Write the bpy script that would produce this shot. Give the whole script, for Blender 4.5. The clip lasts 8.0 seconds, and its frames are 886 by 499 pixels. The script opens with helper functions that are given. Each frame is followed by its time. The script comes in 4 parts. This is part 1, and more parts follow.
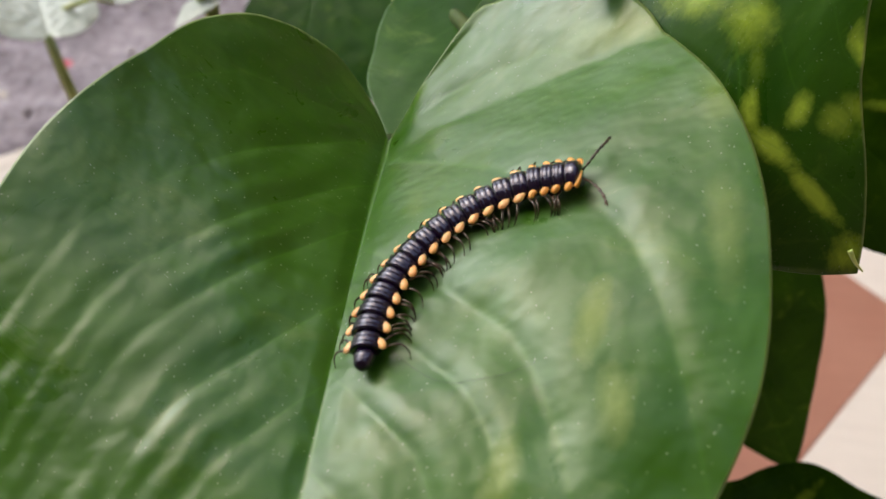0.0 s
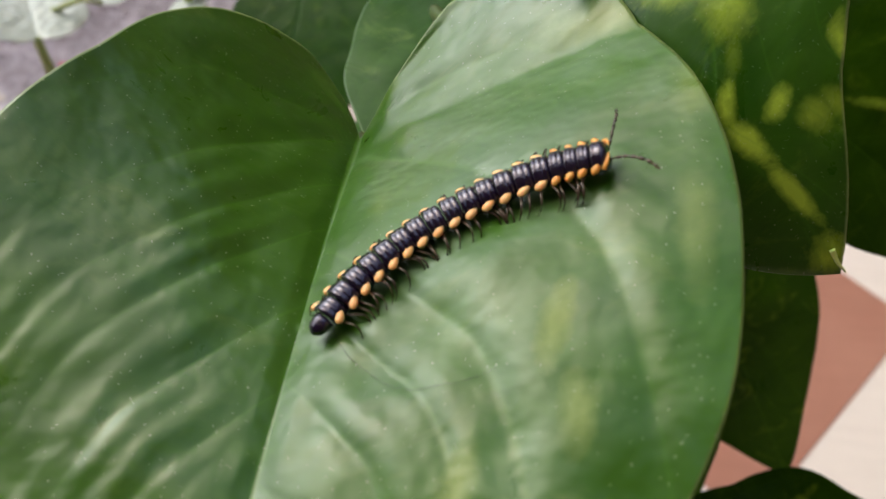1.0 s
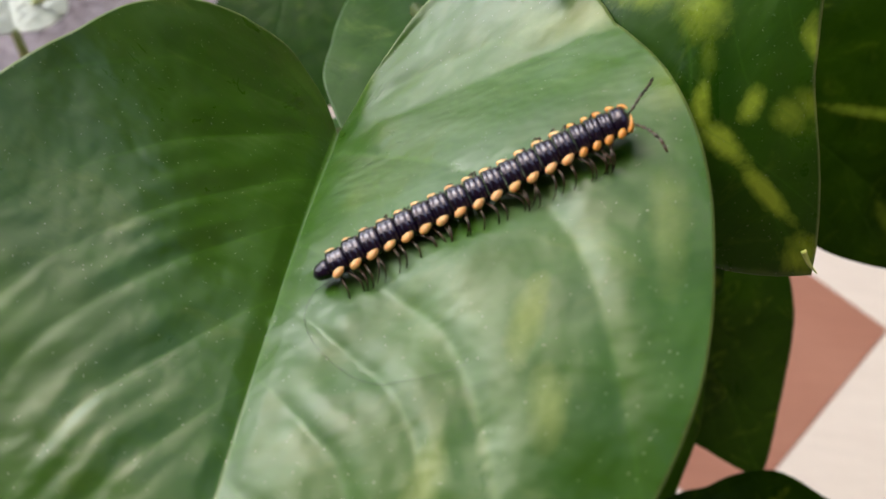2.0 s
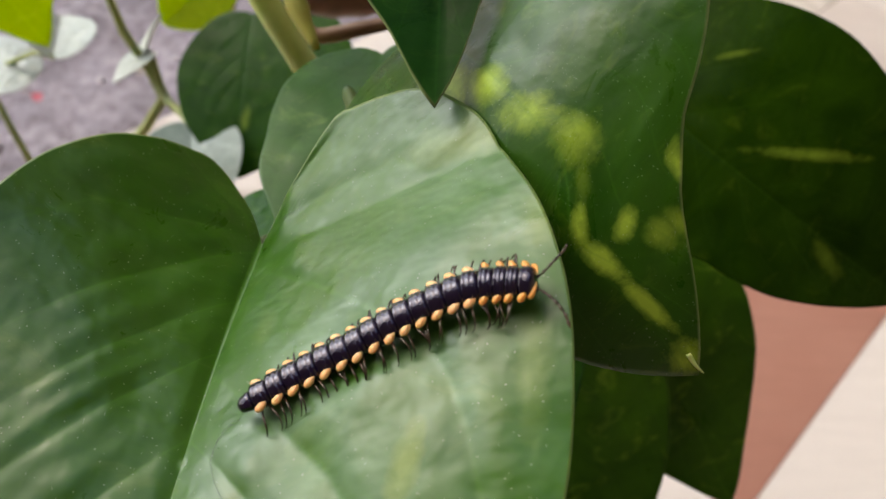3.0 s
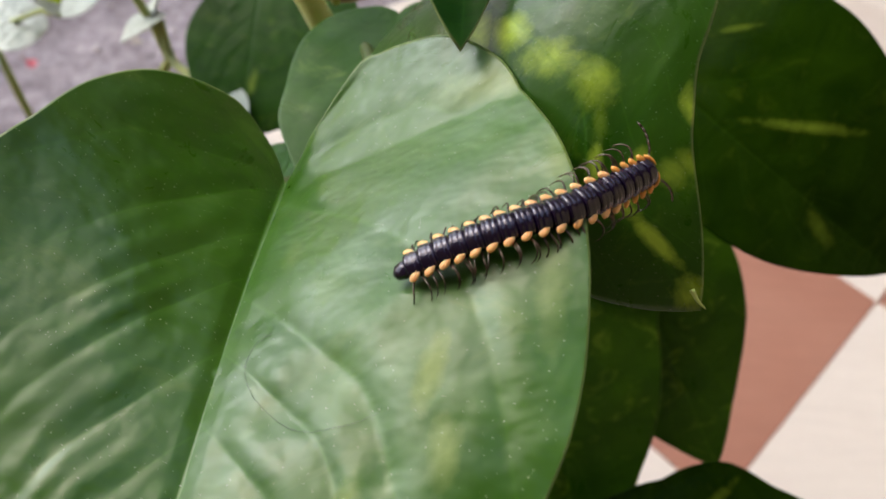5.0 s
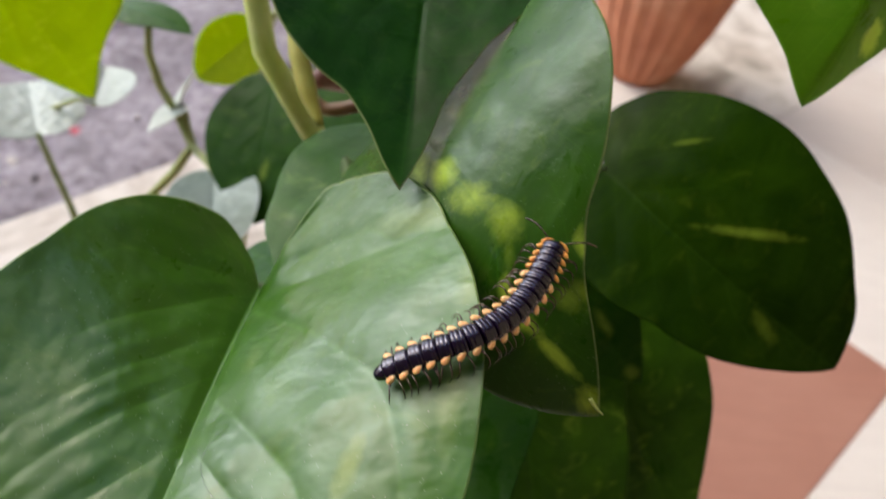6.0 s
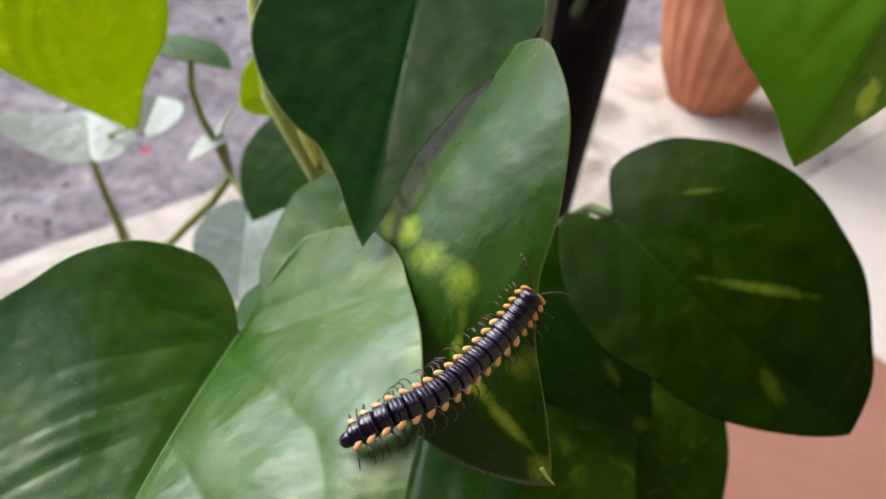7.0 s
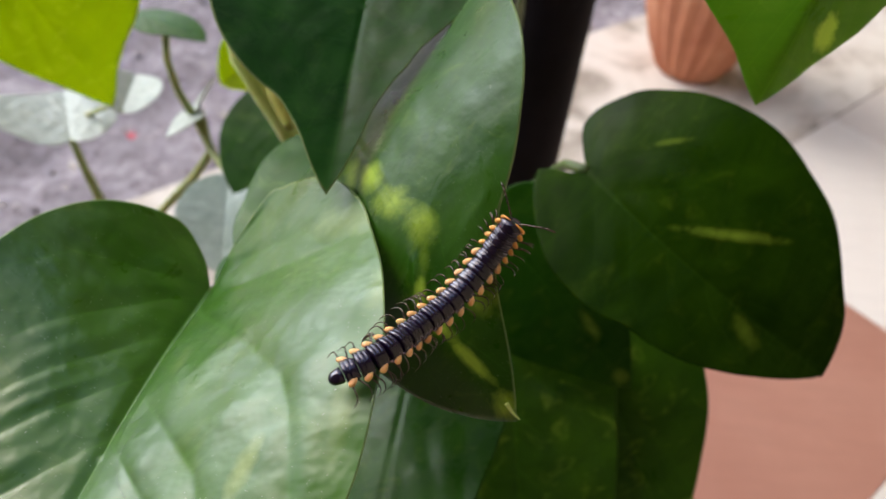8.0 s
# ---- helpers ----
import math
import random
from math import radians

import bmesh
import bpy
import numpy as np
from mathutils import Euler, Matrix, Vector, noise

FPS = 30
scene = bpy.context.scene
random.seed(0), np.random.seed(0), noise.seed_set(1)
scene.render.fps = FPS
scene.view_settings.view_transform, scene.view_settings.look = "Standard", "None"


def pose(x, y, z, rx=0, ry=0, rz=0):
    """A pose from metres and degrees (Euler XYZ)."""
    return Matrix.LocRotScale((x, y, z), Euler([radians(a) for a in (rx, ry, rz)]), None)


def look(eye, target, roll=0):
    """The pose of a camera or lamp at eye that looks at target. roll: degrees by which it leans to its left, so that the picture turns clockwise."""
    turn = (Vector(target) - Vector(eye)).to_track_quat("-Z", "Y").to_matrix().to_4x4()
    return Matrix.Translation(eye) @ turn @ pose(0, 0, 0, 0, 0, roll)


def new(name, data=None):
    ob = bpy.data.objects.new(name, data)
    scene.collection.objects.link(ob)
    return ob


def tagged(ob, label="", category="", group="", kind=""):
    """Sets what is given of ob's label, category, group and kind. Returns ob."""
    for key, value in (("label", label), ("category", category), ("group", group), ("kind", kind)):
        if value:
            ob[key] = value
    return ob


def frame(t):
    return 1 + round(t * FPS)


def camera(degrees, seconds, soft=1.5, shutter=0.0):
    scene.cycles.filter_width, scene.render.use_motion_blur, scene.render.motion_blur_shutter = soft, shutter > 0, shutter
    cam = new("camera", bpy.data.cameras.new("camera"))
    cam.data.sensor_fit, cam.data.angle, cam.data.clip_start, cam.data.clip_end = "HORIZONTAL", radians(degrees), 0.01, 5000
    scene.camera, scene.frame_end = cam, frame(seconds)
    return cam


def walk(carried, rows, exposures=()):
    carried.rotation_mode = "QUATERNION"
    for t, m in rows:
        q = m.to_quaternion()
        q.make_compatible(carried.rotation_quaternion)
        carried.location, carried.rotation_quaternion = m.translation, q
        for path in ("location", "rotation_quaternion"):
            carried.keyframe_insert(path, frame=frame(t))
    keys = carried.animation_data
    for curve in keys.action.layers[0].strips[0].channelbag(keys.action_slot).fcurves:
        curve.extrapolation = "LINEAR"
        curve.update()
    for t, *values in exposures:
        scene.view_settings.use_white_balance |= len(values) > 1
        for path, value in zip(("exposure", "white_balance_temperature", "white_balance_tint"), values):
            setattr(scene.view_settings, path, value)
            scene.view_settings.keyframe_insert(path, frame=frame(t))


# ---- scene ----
cam = camera(62.0, 8.0, shutter=0.5)
PATH = [
    (0, pose(0.01083, 0.00459, 0.47068, 42.564, -8.640, 0.925)),
    (0.5, pose(0.01129, 0.00451, 0.46993, 42.691, -8.626, 0.956)),
    (1, pose(0.01379, 0.00607, 0.46932, 42.775, -8.446, 0.863)),
    (2.3, pose(0.01498, 0.00557, 0.46885, 43.115, -10.246, 0.460)),
    (2.5, pose(0.01667, 0.00505, 0.46945, 42.746, -9.830, 0.256)),
    (3, pose(0.02181, 0.01091, 0.47941, 43.151, -6.885, -1.826)),
    (3.5, pose(0.02200, 0.01048, 0.47583, 42.476, -7.798, -1.740)),
    (4, pose(0.01964, 0.00849, 0.47917, 42.563, -7.801, -1.842)),
    (4.2, pose(0.01799, 0.00940, 0.47818, 42.455, -7.804, -1.434)),
    (5.3, pose(0.02073, 0.00439, 0.47950, 41.842, -8.930, -1.013)),
    (5.5, pose(0.02366, 0.00557, 0.48121, 43.129, -8.833, -1.290)),
    (6, pose(0.02642, 0.00112, 0.49195, 46.327, -7.890, 1.330)),
    (6.5, pose(0.03867, -0.00342, 0.49134, 45.375, -6.871, 4.996)),
    (7, pose(0.03658, 0.00454, 0.49593, 47.454, -5.806, 6.130)),
    (7.5, pose(0.03748, 0.00145, 0.49489, 46.001, -5.160, 5.281)),
    (8, pose(0.04035, 0.00185, 0.49394, 46.014, -4.784, 4.542)),
]
walk(cam, PATH, exposures=[(0, 0.92, 7360, 7), (4, 0.96, 7300, 7), (6, 1.02, 7000, 7), (8, 1.06, 6880, 6)])

# ---- light ----
cam.data.dof.use_dof = True
cam.data.dof.focus_distance = 0.062
cam.data.dof.aperture_fstop = 40.0

world = bpy.data.worlds.new("sky")
scene.world = world
world.use_nodes = True
wn = world.node_tree
sky = wn.nodes.new("ShaderNodeTexSky")
sky.sky_type = "NISHITA"
sky.sun_disc = False
sky.sun_elevation = radians(48)
sky.sun_rotation = radians(-63)
sky.air_density, sky.dust_density, sky.ozone_density = 1.0, 2.0, 0.3
wn.links.new(sky.outputs[0], wn.nodes["Background"].inputs["Color"])
wn.nodes["Background"].inputs["Strength"].default_value = 0.2

sun = new("sun", bpy.data.lights.new("sun", "SUN"))
sun.data.energy = 0.7
sun.data.angle = radians(28)
sun.data.color = (0.72, 0.88, 1.0)
sun.matrix_world = look((-0.78, 0.44, 0.58), (0, 0, 0))


# ---- material helpers ----
def shader(name, rough=0.5, **extra):
    m = bpy.data.materials.new(name)
    m.use_nodes = True
    b = m.node_tree.nodes["Principled BSDF"]
    b.inputs["Roughness"].default_value = rough
    for key, value in extra.items():
        b.inputs[key.replace("_", " ")].default_value = value
    return m, m.node_tree, b


def add(nt, kind, **values):
    node = nt.nodes.new("ShaderNode" + kind)
    for key, value in values.items():
        node.inputs[key.replace("_", " ")].default_value = value
    return node


def noise_tex(nt, scale, detail=4.0, rough=0.55, vector=None, distortion=0.0):
    n = add(nt, "TexNoise", Scale=scale, Detail=detail, Roughness=rough, Distortion=distortion)
    if vector is None:
        vector = nt.nodes.new("ShaderNodeTexCoord").outputs["Object"]
    nt.links.new(vector, n.inputs["Vector"])
    return n.outputs["Fac"]


def ramp(nt, fac, *stops):
    r = nt.nodes.new("ShaderNodeValToRGB")
    e = r.color_ramp.elements
    while len(e) < len(stops):
        e.new(0.5)
    for k, (p, c) in zip(e, stops):
        k.position, k.color = p, (*c, 1)
    nt.links.new(fac, r.inputs["Fac"])
    return r.outputs["Color"]


def mix(nt, fac, a, b, mode="MIX"):
    n = nt.nodes.new("ShaderNodeMix")
    n.data_type, n.blend_type = "RGBA", mode
    for sock, value in ((n.inputs[0], fac), (n.inputs[6], a), (n.inputs[7], b)):
        if hasattr(value, "links"):
            nt.links.new(value, sock)
        elif isinstance(value, (int, float)):
            sock.default_value = value
        else:
            sock.default_value = (*value, 1)
    return n.outputs[2]


def calc(nt, op, a, b=0.0, c=0.0, clamp=False):
    n = nt.nodes.new("ShaderNodeMath")
    n.operation, n.use_clamp = op, clamp
    for sock, value in zip(n.inputs, (a, b, c)):
        if hasattr(value, "links"):
            nt.links.new(value, sock)
        else:
            sock.default_value = value
    return n.outputs[0]


def bump(nt, b, height, strength=0.3, distance=0.001):
    n = add(nt, "Bump", Strength=strength, Distance=distance)
    nt.links.new(height, n.inputs["Height"])
    nt.links.new(n.outputs[0], b.inputs["Normal"])


def leaf_material(name, dark, light, pale, spots=(), patchy=0.0, specks=0.0, rough=0.36, gloss=0.5, thin=0.15, relief=0.0009, sheen_mottle=()):
    """Leaf blade: dark to light green, pale variegation in streaks. spots: (x, y, rx, ry, turn, strength) in leaf lengths."""
    m, nt, b = shader(name, rough)
    at = nt.nodes.new("ShaderNodeAttribute")
    at.attribute_name = "blade"
    flat = add(nt, "VectorMath")
    flat.operation = "MULTIPLY"
    flat.inputs[1].default_value = (1, 1, 0)
    nt.links.new(at.outputs["Vector"], flat.inputs[0])
    v = flat.outputs[0]
    sep = nt.nodes.new("ShaderNodeSeparateXYZ")
    nt.links.new(at.outputs["Vector"], sep.inputs[0])
    lateral, along, phase = sep.outputs
    rib = calc(nt, "SUBTRACT", 1.0, calc(nt, "DIVIDE", calc(nt, "ABSOLUTE", lateral), 0.005), clamp=True)
    fade = calc(nt, "SUBTRACT", 0.8, calc(nt, "MULTIPLY", calc(nt, "ABSOLUTE", lateral), 1.4), clamp=True)
    line = calc(nt, "SUBTRACT", 1.0, calc(nt, "DIVIDE", calc(nt, "PINGPONG", phase, 0.5), 0.035), clamp=True)
    edge = nt.nodes.new("ShaderNodeAttribute")
    edge.attribute_name = "rim"
    vein = calc(nt, "MAXIMUM", rib, calc(nt, "MULTIPLY", line, fade))
    # streaks run out from the midrib towards the rim
    mp = add(nt, "Mapping", Scale=(1.0, 1.6, 0.0))
    nt.links.new(v, mp.inputs["Vector"])
    fine = noise_tex(nt, 60, 6, 0.6, mp.outputs[0], 0.6)
    broad = noise_tex(nt, 5, 5, 0.6, mp.outputs[0], 0.8)
    col = mix(nt, ramp(nt, broad, (0.35, (0, 0, 0)), (0.68, (1, 1, 1))), dark, light)
    col = mix(nt, calc(nt, "MULTIPLY", fine, 0.35), col, [c * 0.55 for c in dark])
    mask = calc(nt, "MULTIPLY", ramp(nt, noise_tex(nt, 7, 7, 0.68, mp.outputs[0], 1.2), (0.55, (0, 0, 0)), (0.68, (1, 1, 1))), patchy)
    grain = nt.nodes.new("ShaderNodeCombineXYZ")
    nt.links.new(calc(nt, "MULTIPLY", lateral, 7.0), grain.inputs[0])
    nt.links.new(calc(nt, "MULTIPLY", phase, 3.4), grain.inputs[1])
    tear = calc(nt, "MULTIPLY_ADD", noise_tex(nt, 1.0, 7, 0.66, grain.outputs[0], 0.7), 0.1, calc(nt, "MULTIPLY_ADD", noise_tex(nt, 12, 6, 0.7, v, 0.4), 0.7, calc(nt, "MULTIPLY", noise_tex(nt, 45, 6, 0.7, mp.outputs[0], 0.8), 0.2)))

    def splash(x, y, rx, ry, turn, strength):
        """A torn-edged patch."""
        sub = add(nt, "VectorMath")
        sub.operation = "SUBTRACT"
        sub.inputs[1].default_value = (x, y, 0)
        nt.links.new(v, sub.inputs[0])
        rot = add(nt, "Mapping", Rotation=(0, 0, radians(turn)))
        nt.links.new(sub.outputs[0], rot.inputs["Vector"])
        sc = add(nt, "VectorMath")
        sc.operation = "MULTIPLY"
        sc.inputs[1].default_value = (1 / rx, 1 / ry, 0)
        nt.links.new(rot.outputs[0], sc.inputs[0])
        ln = add(nt, "VectorMath")
        ln.operation = "LENGTH"
        nt.links.new(sc.outputs[0], ln.inputs[0])
        fall = calc(nt, "SUBTRACT", 1.2, ln.outputs["Value"], clamp=True)
        fall = calc(nt, "MULTIPLY", calc(nt, "MULTIPLY_ADD", tear, 2.5, calc(nt, "MULTIPLY_ADD", fall, 1.5, -1.95)), strength, clamp=True)
        return fall

    for patch in spots:
        mask = calc(nt, "MAXIMUM", mask, splash(*patch))
    col = mix(nt, mask, col, pale)
    # pale blotches: the blade's own mottling, with sheen put into the colour
    if sheen_mottle:
        mottle = splash(*sheen_mottle[0])
        for patch in sheen_mottle[1:]:
            mottle = calc(nt, "MAXIMUM", mottle, splash(*patch))
        col = mix(nt, calc(nt, "MULTIPLY", mottle, 0.3), col, (0.30, 0.42, 0.28))
    # midrib and side veins a little paler
    col = mix(nt, calc(nt, "MULTIPLY", vein, 0.24, clamp=True), col, [min(1, c * 1.6 + 0.006) for c in light])
    col = mix(nt, calc(nt, "MULTIPLY", edge.outputs["Fac"], 0.45), col, (0.40, 0.46, 0.20))
    if specks:
        # dust flecks of two sizes
        for scale, size, least in ((150.0, 0.17, 0.40), (60.0, 0.06, 0.56)):
            vo = add(nt, "TexVoronoi", Scale=scale)
            nt.links.new(v, vo.inputs["Vector"])
            dots = calc(nt, "LESS_THAN", vo.outputs["Distance"], calc(nt, "MULTIPLY", noise_tex(nt, 0.6 * scale, 2, 0.5, v), size))
            keep = calc(nt, "GREATER_THAN", noise_tex(nt, 0.35 * scale, 2, 0.5, v), least)
            col = mix(nt, calc(nt, "MULTIPLY", calc(nt, "MULTIPLY", dots, keep), specks), col, (0.45, 0.50, 0.36))
    nt.links.new(col, b.inputs["Base Color"])
    # uneven wax and dust make the gloss patchy
    film = noise_tex(nt, 8, 7, 0.68, v, 0.8)
    nt.links.new(calc(nt, "MULTIPLY_ADD", film, 0.7, rough - 0.35), b.inputs["Roughness"])
    b.inputs["Specular IOR Level"].default_value = gloss
    # light comes through the blade
    glow = add(nt, "BsdfTranslucent")
    nt.links.new(mix(nt, 0.2, col, [min(1, c * 1.5) for c in pale]), glow.inputs["Color"])
    both = add(nt, "MixShader")
    both.inputs[0].default_value = thin
    nt.links.new(b.outputs[0], both.inputs[1])
    nt.links.new(glow.outputs[0], both.inputs[2])
    nt.links.new(both.outputs[0], nt.nodes["Material Output"].inputs["Surface"])
    bump(nt, b, calc(nt, "MULTIPLY_ADD", noise_tex(nt, 26, 2, 0.45, v), 0.5, noise_tex(nt, 11, 1, 0.5, v)), 0.26, relief)
    return m


# ---- geometry helpers ----
CM = 0.01
ANGLES = (0, 15, 30, 50, 70, 90, 110, 130, 145, 158, 168, 175, 180)


def mesh_object(name, bm, material, parent=None, label="", smooth=True):
    me = bpy.data.meshes.new(name)
    bm.normal_update()
    for f in bm.faces:
        f.smooth = smooth
    bm.to_mesh(me)
    bm.free()
    for m in material if isinstance(material, (list, tuple)) else (material,):
        me.materials.append(m)
    ob = new(name, me)
    if parent is not None:
        ob.parent = parent
    if label:
        ob["label"] = label
    return ob


def part(name, bm, material, parent, label=""):
    return mesh_object(name, bm, material, parent, label)


def empty(name, at, label, category, group=""):
    ob = new(name)
    ob.empty_display_size = 0.01
    ob.location = at
    return tagged(ob, label, category, group)


def spline(points, n):
    """n points along a Catmull-Rom curve through the given ones, evenly spaced."""
    p = [np.array(q, float) for q in points]
    p = [2 * p[0] - p[1]] + p + [2 * p[-1] - p[-2]]
    dense = []
    for i in range(1, len(p) - 2):
        for k in range(24):
            t = k / 24
            dense.append(0.5 * (2 * p[i] + (p[i + 1] - p[i - 1]) * t + (2 * p[i - 1] - 5 * p[i] + 4 * p[i + 1] - p[i + 2]) * t * t
                                + (3 * p[i] - p[i - 1] - 3 * p[i + 1] + p[i + 2]) * t ** 3))
    dense.append(p[-2])
    d = np.array(dense)
    run = np.r_[0, np.cumsum(np.linalg.norm(np.diff(d, axis=0), axis=1))]
    s = np.linspace(0, run[-1], n)
    return np.stack([np.interp(s, run, d[:, k]) for k in range(3)], 1)


def tube(bm, points, radii, sides=8, n=None, close=True):
    """A round stem through the points; radii from first to last."""
    n = n or 4 * len(points)
    pts = spline(points, n)
    rad = np.interp(np.linspace(0, 1, n), np.linspace(0, 1, len(radii)), radii)
    rings, side = [], None
    for i, p in enumerate(pts):
        d = Vector(pts[min(i + 1, n - 1)] - pts[max(i - 1, 0)]).normalized()
        if side is None:
            side = d.orthogonal().normalized()
        side = (side - d * side.dot(d)).normalized()
        up = d.cross(side)
        rings.append([bm.verts.new(Vector(p) + float(rad[i]) * (math.cos(a) * side + math.sin(a) * up))
                      for a in (2 * math.pi * k / sides for k in range(sides))])
    for a, b in zip(rings, rings[1:]):
        for k in range(sides):
            bm.faces.new((a[k], a[(k + 1) % sides], b[(k + 1) % sides], b[k]))
    if close:
        bm.faces.new(rings[0][::-1])
        bm.faces.new(rings[-1])
    return bm


def smooth_interp(x, xs, ys):
    """Monotone cubic through the control radii."""
    xs, ys = np.array(xs, float), np.array(ys, float)
    h, d = np.diff(xs), np.diff(ys) / np.diff(xs)
    m = np.zeros(len(xs))
    for i in range(1, len(xs) - 1):
        m[i] = 0 if d[i - 1] * d[i] <= 0 else 2 / (1 / d[i - 1] + 1 / d[i])
    m[0], m[-1] = d[0], d[-1]
    i = np.clip(np.searchsorted(xs, x) - 1, 0, len(h) - 1)
    t = (x - xs[i]) / h[i]
    return ((1 + 2 * t) * (1 - t) ** 2 * ys[i] + t * (1 - t) ** 2 * h[i] * m[i]
            + t * t * (3 - 2 * t) * ys[i + 1] + t * t * (t - 1) * h[i] * m[i + 1])


def bisect(at, q):
    """The last of the rising numbers that is not above q."""
    return sum(1 for a in at if a <= q) - 1


class Blade:
    """A heart-shaped leaf blade: base, tip and facing in centimetres; bend gives the height over its own plane:
    along, along squared, then for the two halves slope, curl and twist. rims: radii of the two halves."""

    def __init__(self, base, tip, facing, bend, rim_a, rim_b, heart=0.35, quilt=0.003, ripple=0.004, seed=0, veins=6.3, lobe=(0.0, 0.0), far=(1.0, 1.0), arch=0.0, drop=0.0, creases=()):
        self.o = np.array(base, float) * CM
        y = np.array(tip, float) * CM - self.o
        self.size = np.linalg.norm(y)
        y /= self.size
        n = np.array(facing, float)
        n -= n.dot(y) * y
        n /= np.linalg.norm(n)
        self.m = np.stack([np.cross(y, n), y, n], 1)
        self.k = list(bend) + [0] * (8 - len(bend))
        self.rims, self.heart = (rim_a, rim_b), heart
        self.quilt, self.ripple, self.seed, self.veins, self.lobe, self.far, self.arch, self.drop, self.creases = quilt, ripple, seed, veins, lobe, far, arch, drop, creases

    def crook(self, y):
        """How far the midrib bows sideways."""
        t = min(1.0, max(0.0, (y - 0.60) / 0.18))
        return self.arch * t * t * (3 - 2 * t) * min(1.0, max(0.0, (1 - y) / 0.25))

    def rough_height(self, x, y):
        c = self.crook(y)
        k, l, r = self.k, max(x - c, 0), max(-x, -c)
        back = min(y - 0.05, 0)
        rise = (self.lobe[0] * back + self.lobe[1] * back * back) * min(1, max(r, 0) / 0.03)
        droop = 0.6 * self.drop * max(0.0, r - 0.2) ** 2
        return rise - droop + k[0] * y + k[1] * y * y + k[2] * l + k[3] * r + k[4] * l * l + k[5] * r * r + k[6] * l * y + k[7] * r * y

    def vein(self, x, y):
        """Phase across the side veins, which leave the midrib, sweep to the tip and fan out in the lobes."""
        ax = abs(x)
        q = self.root(x, y)
        if q < 0:
            q *= max(0.77, 0.136 / (ax + 0.003))
        if self.creases:
            at = self.creases[0 if x > 0 else 1]
            i = min(len(at) - 2, max(0, bisect(at, q)))
            return i + (q - at[i]) / (at[i + 1] - at[i])
        return q * self.veins * (1.0 if x > 0 else self.far[0]) + (0.78 if x > 0 else 0.32) + 0.3 * (self.seed - 1)

    def root(self, x, y):
        """Where on the midrib the side vein through a point starts: it runs out straight, then bends along the rim."""
        ax, slope = abs(x), 1.13 if x > 0 else 0.95
        q = y - slope * ax
        for _ in range(6):
            over = max(0.0, ax - 0.24 + 0.4 * q)
            q -= (q + slope * ax + 24 * over * over - y) / (1 + 19.2 * over)
        return q

    def height(self, x, y):
        z = self.rough_height(x, y)
        x -= self.crook(y)
        ax = abs(x)
        ph = self.vein(x, y)
        lift = min(1.0, ax / 0.06) * max(0.0, 1 - ax / 0.6)
        w = noise.noise(Vector((x * 5 + self.seed, y * 5, 1.7)))
        w2 = noise.noise(Vector((x * 11 + self.seed, y * 11, 4.7)))
        lift *= 1.0 if x > 0 else self.far[1]
        lift *= 0.7 + 0.3 * min(1.0, max(0.0, (self.root(x, y) + 0.15) / 0.2))
        if self.creases and x < 0:
            # folds like shingles: steep behind the vein, then falling slowly to the next one
            at = self.creases[1]
            i = min(len(at) - 2, max(0, math.floor(ph)))
            u = 1 - (ph - math.floor(ph))
            wide = min(1.6, (at[i + 1] - at[i]) / 0.1)
            z += self.quilt * lift * (1.7 * wide * (1 - u) * (1 - math.exp(-u / 0.2)) - 0.6) * (0.9 + 0.7 * w)
        else:
            z += self.quilt * lift * (abs(math.sin(math.pi * ph)) ** 0.75 - 0.6) * (0.75 + 0.9 * w)
        z += (0.2 if x > 0 else 0.04) * self.quilt * lift * math.sin(4 * math.pi * ph + 1.4 * w) * (0.6 + 1.0 * w2)
        z += self.ripple * w2 * min(1, ax / 0.1)
        z -= 0.003 * max(0.0, 1 - ax / 0.016)
        return z

    def place(self, x, y, z):
        return self.o + self.size * (self.m @ np.array((x, y, z)))

    def local(self, p):
        return (np.array(p) - self.o) @ self.m / self.size

    def normal(self, p):
        x, y, _ = self.local(p)
        e = 0.03
        gx = (self.rough_height(x + e, y) - self.rough_height(x - e, y)) / (2 * e)
        gy = (self.rough_height(x, y + e) - self.rough_height(x, y - e)) / (2 * e)
        n = self.m @ np.array((-gx, -gy, 1.0))
        return n / np.linalg.norm(n)

    def inside(self, p):
        x, y, _ = self.local(p)
        a = math.degrees(math.atan2(abs(x), y - self.heart))
        return math.hypot(x, y - self.heart) < float(smooth_interp(np.array([a]), ANGLES, self.rims[0 if x > 0 else 1])[0])

    def build(self, name, material, parent, label="", rings=44, spokes=88, thick=0.0004, rim_edge=None):
        bm = bmesh.new()
        lay = bm.verts.layers.float_vector.new("blade")
        rim_lay = bm.verts.layers.float.new("rim")
        half = spokes // 2
        ang = [180 * (1 - math.cos(math.pi * i / half)) / 2 * 0.35 + 180 * i / half * 0.65 for i in range(half + 1)]
        rows = []
        radii = [smooth_interp(np.array(ang), ANGLES, r) for r in self.rims]
        order = [(0, i) for i in range(half + 1)] + [(1, i) for i in range(half - 1, 0, -1)]
        nz = Vector(self.m[:, 2])
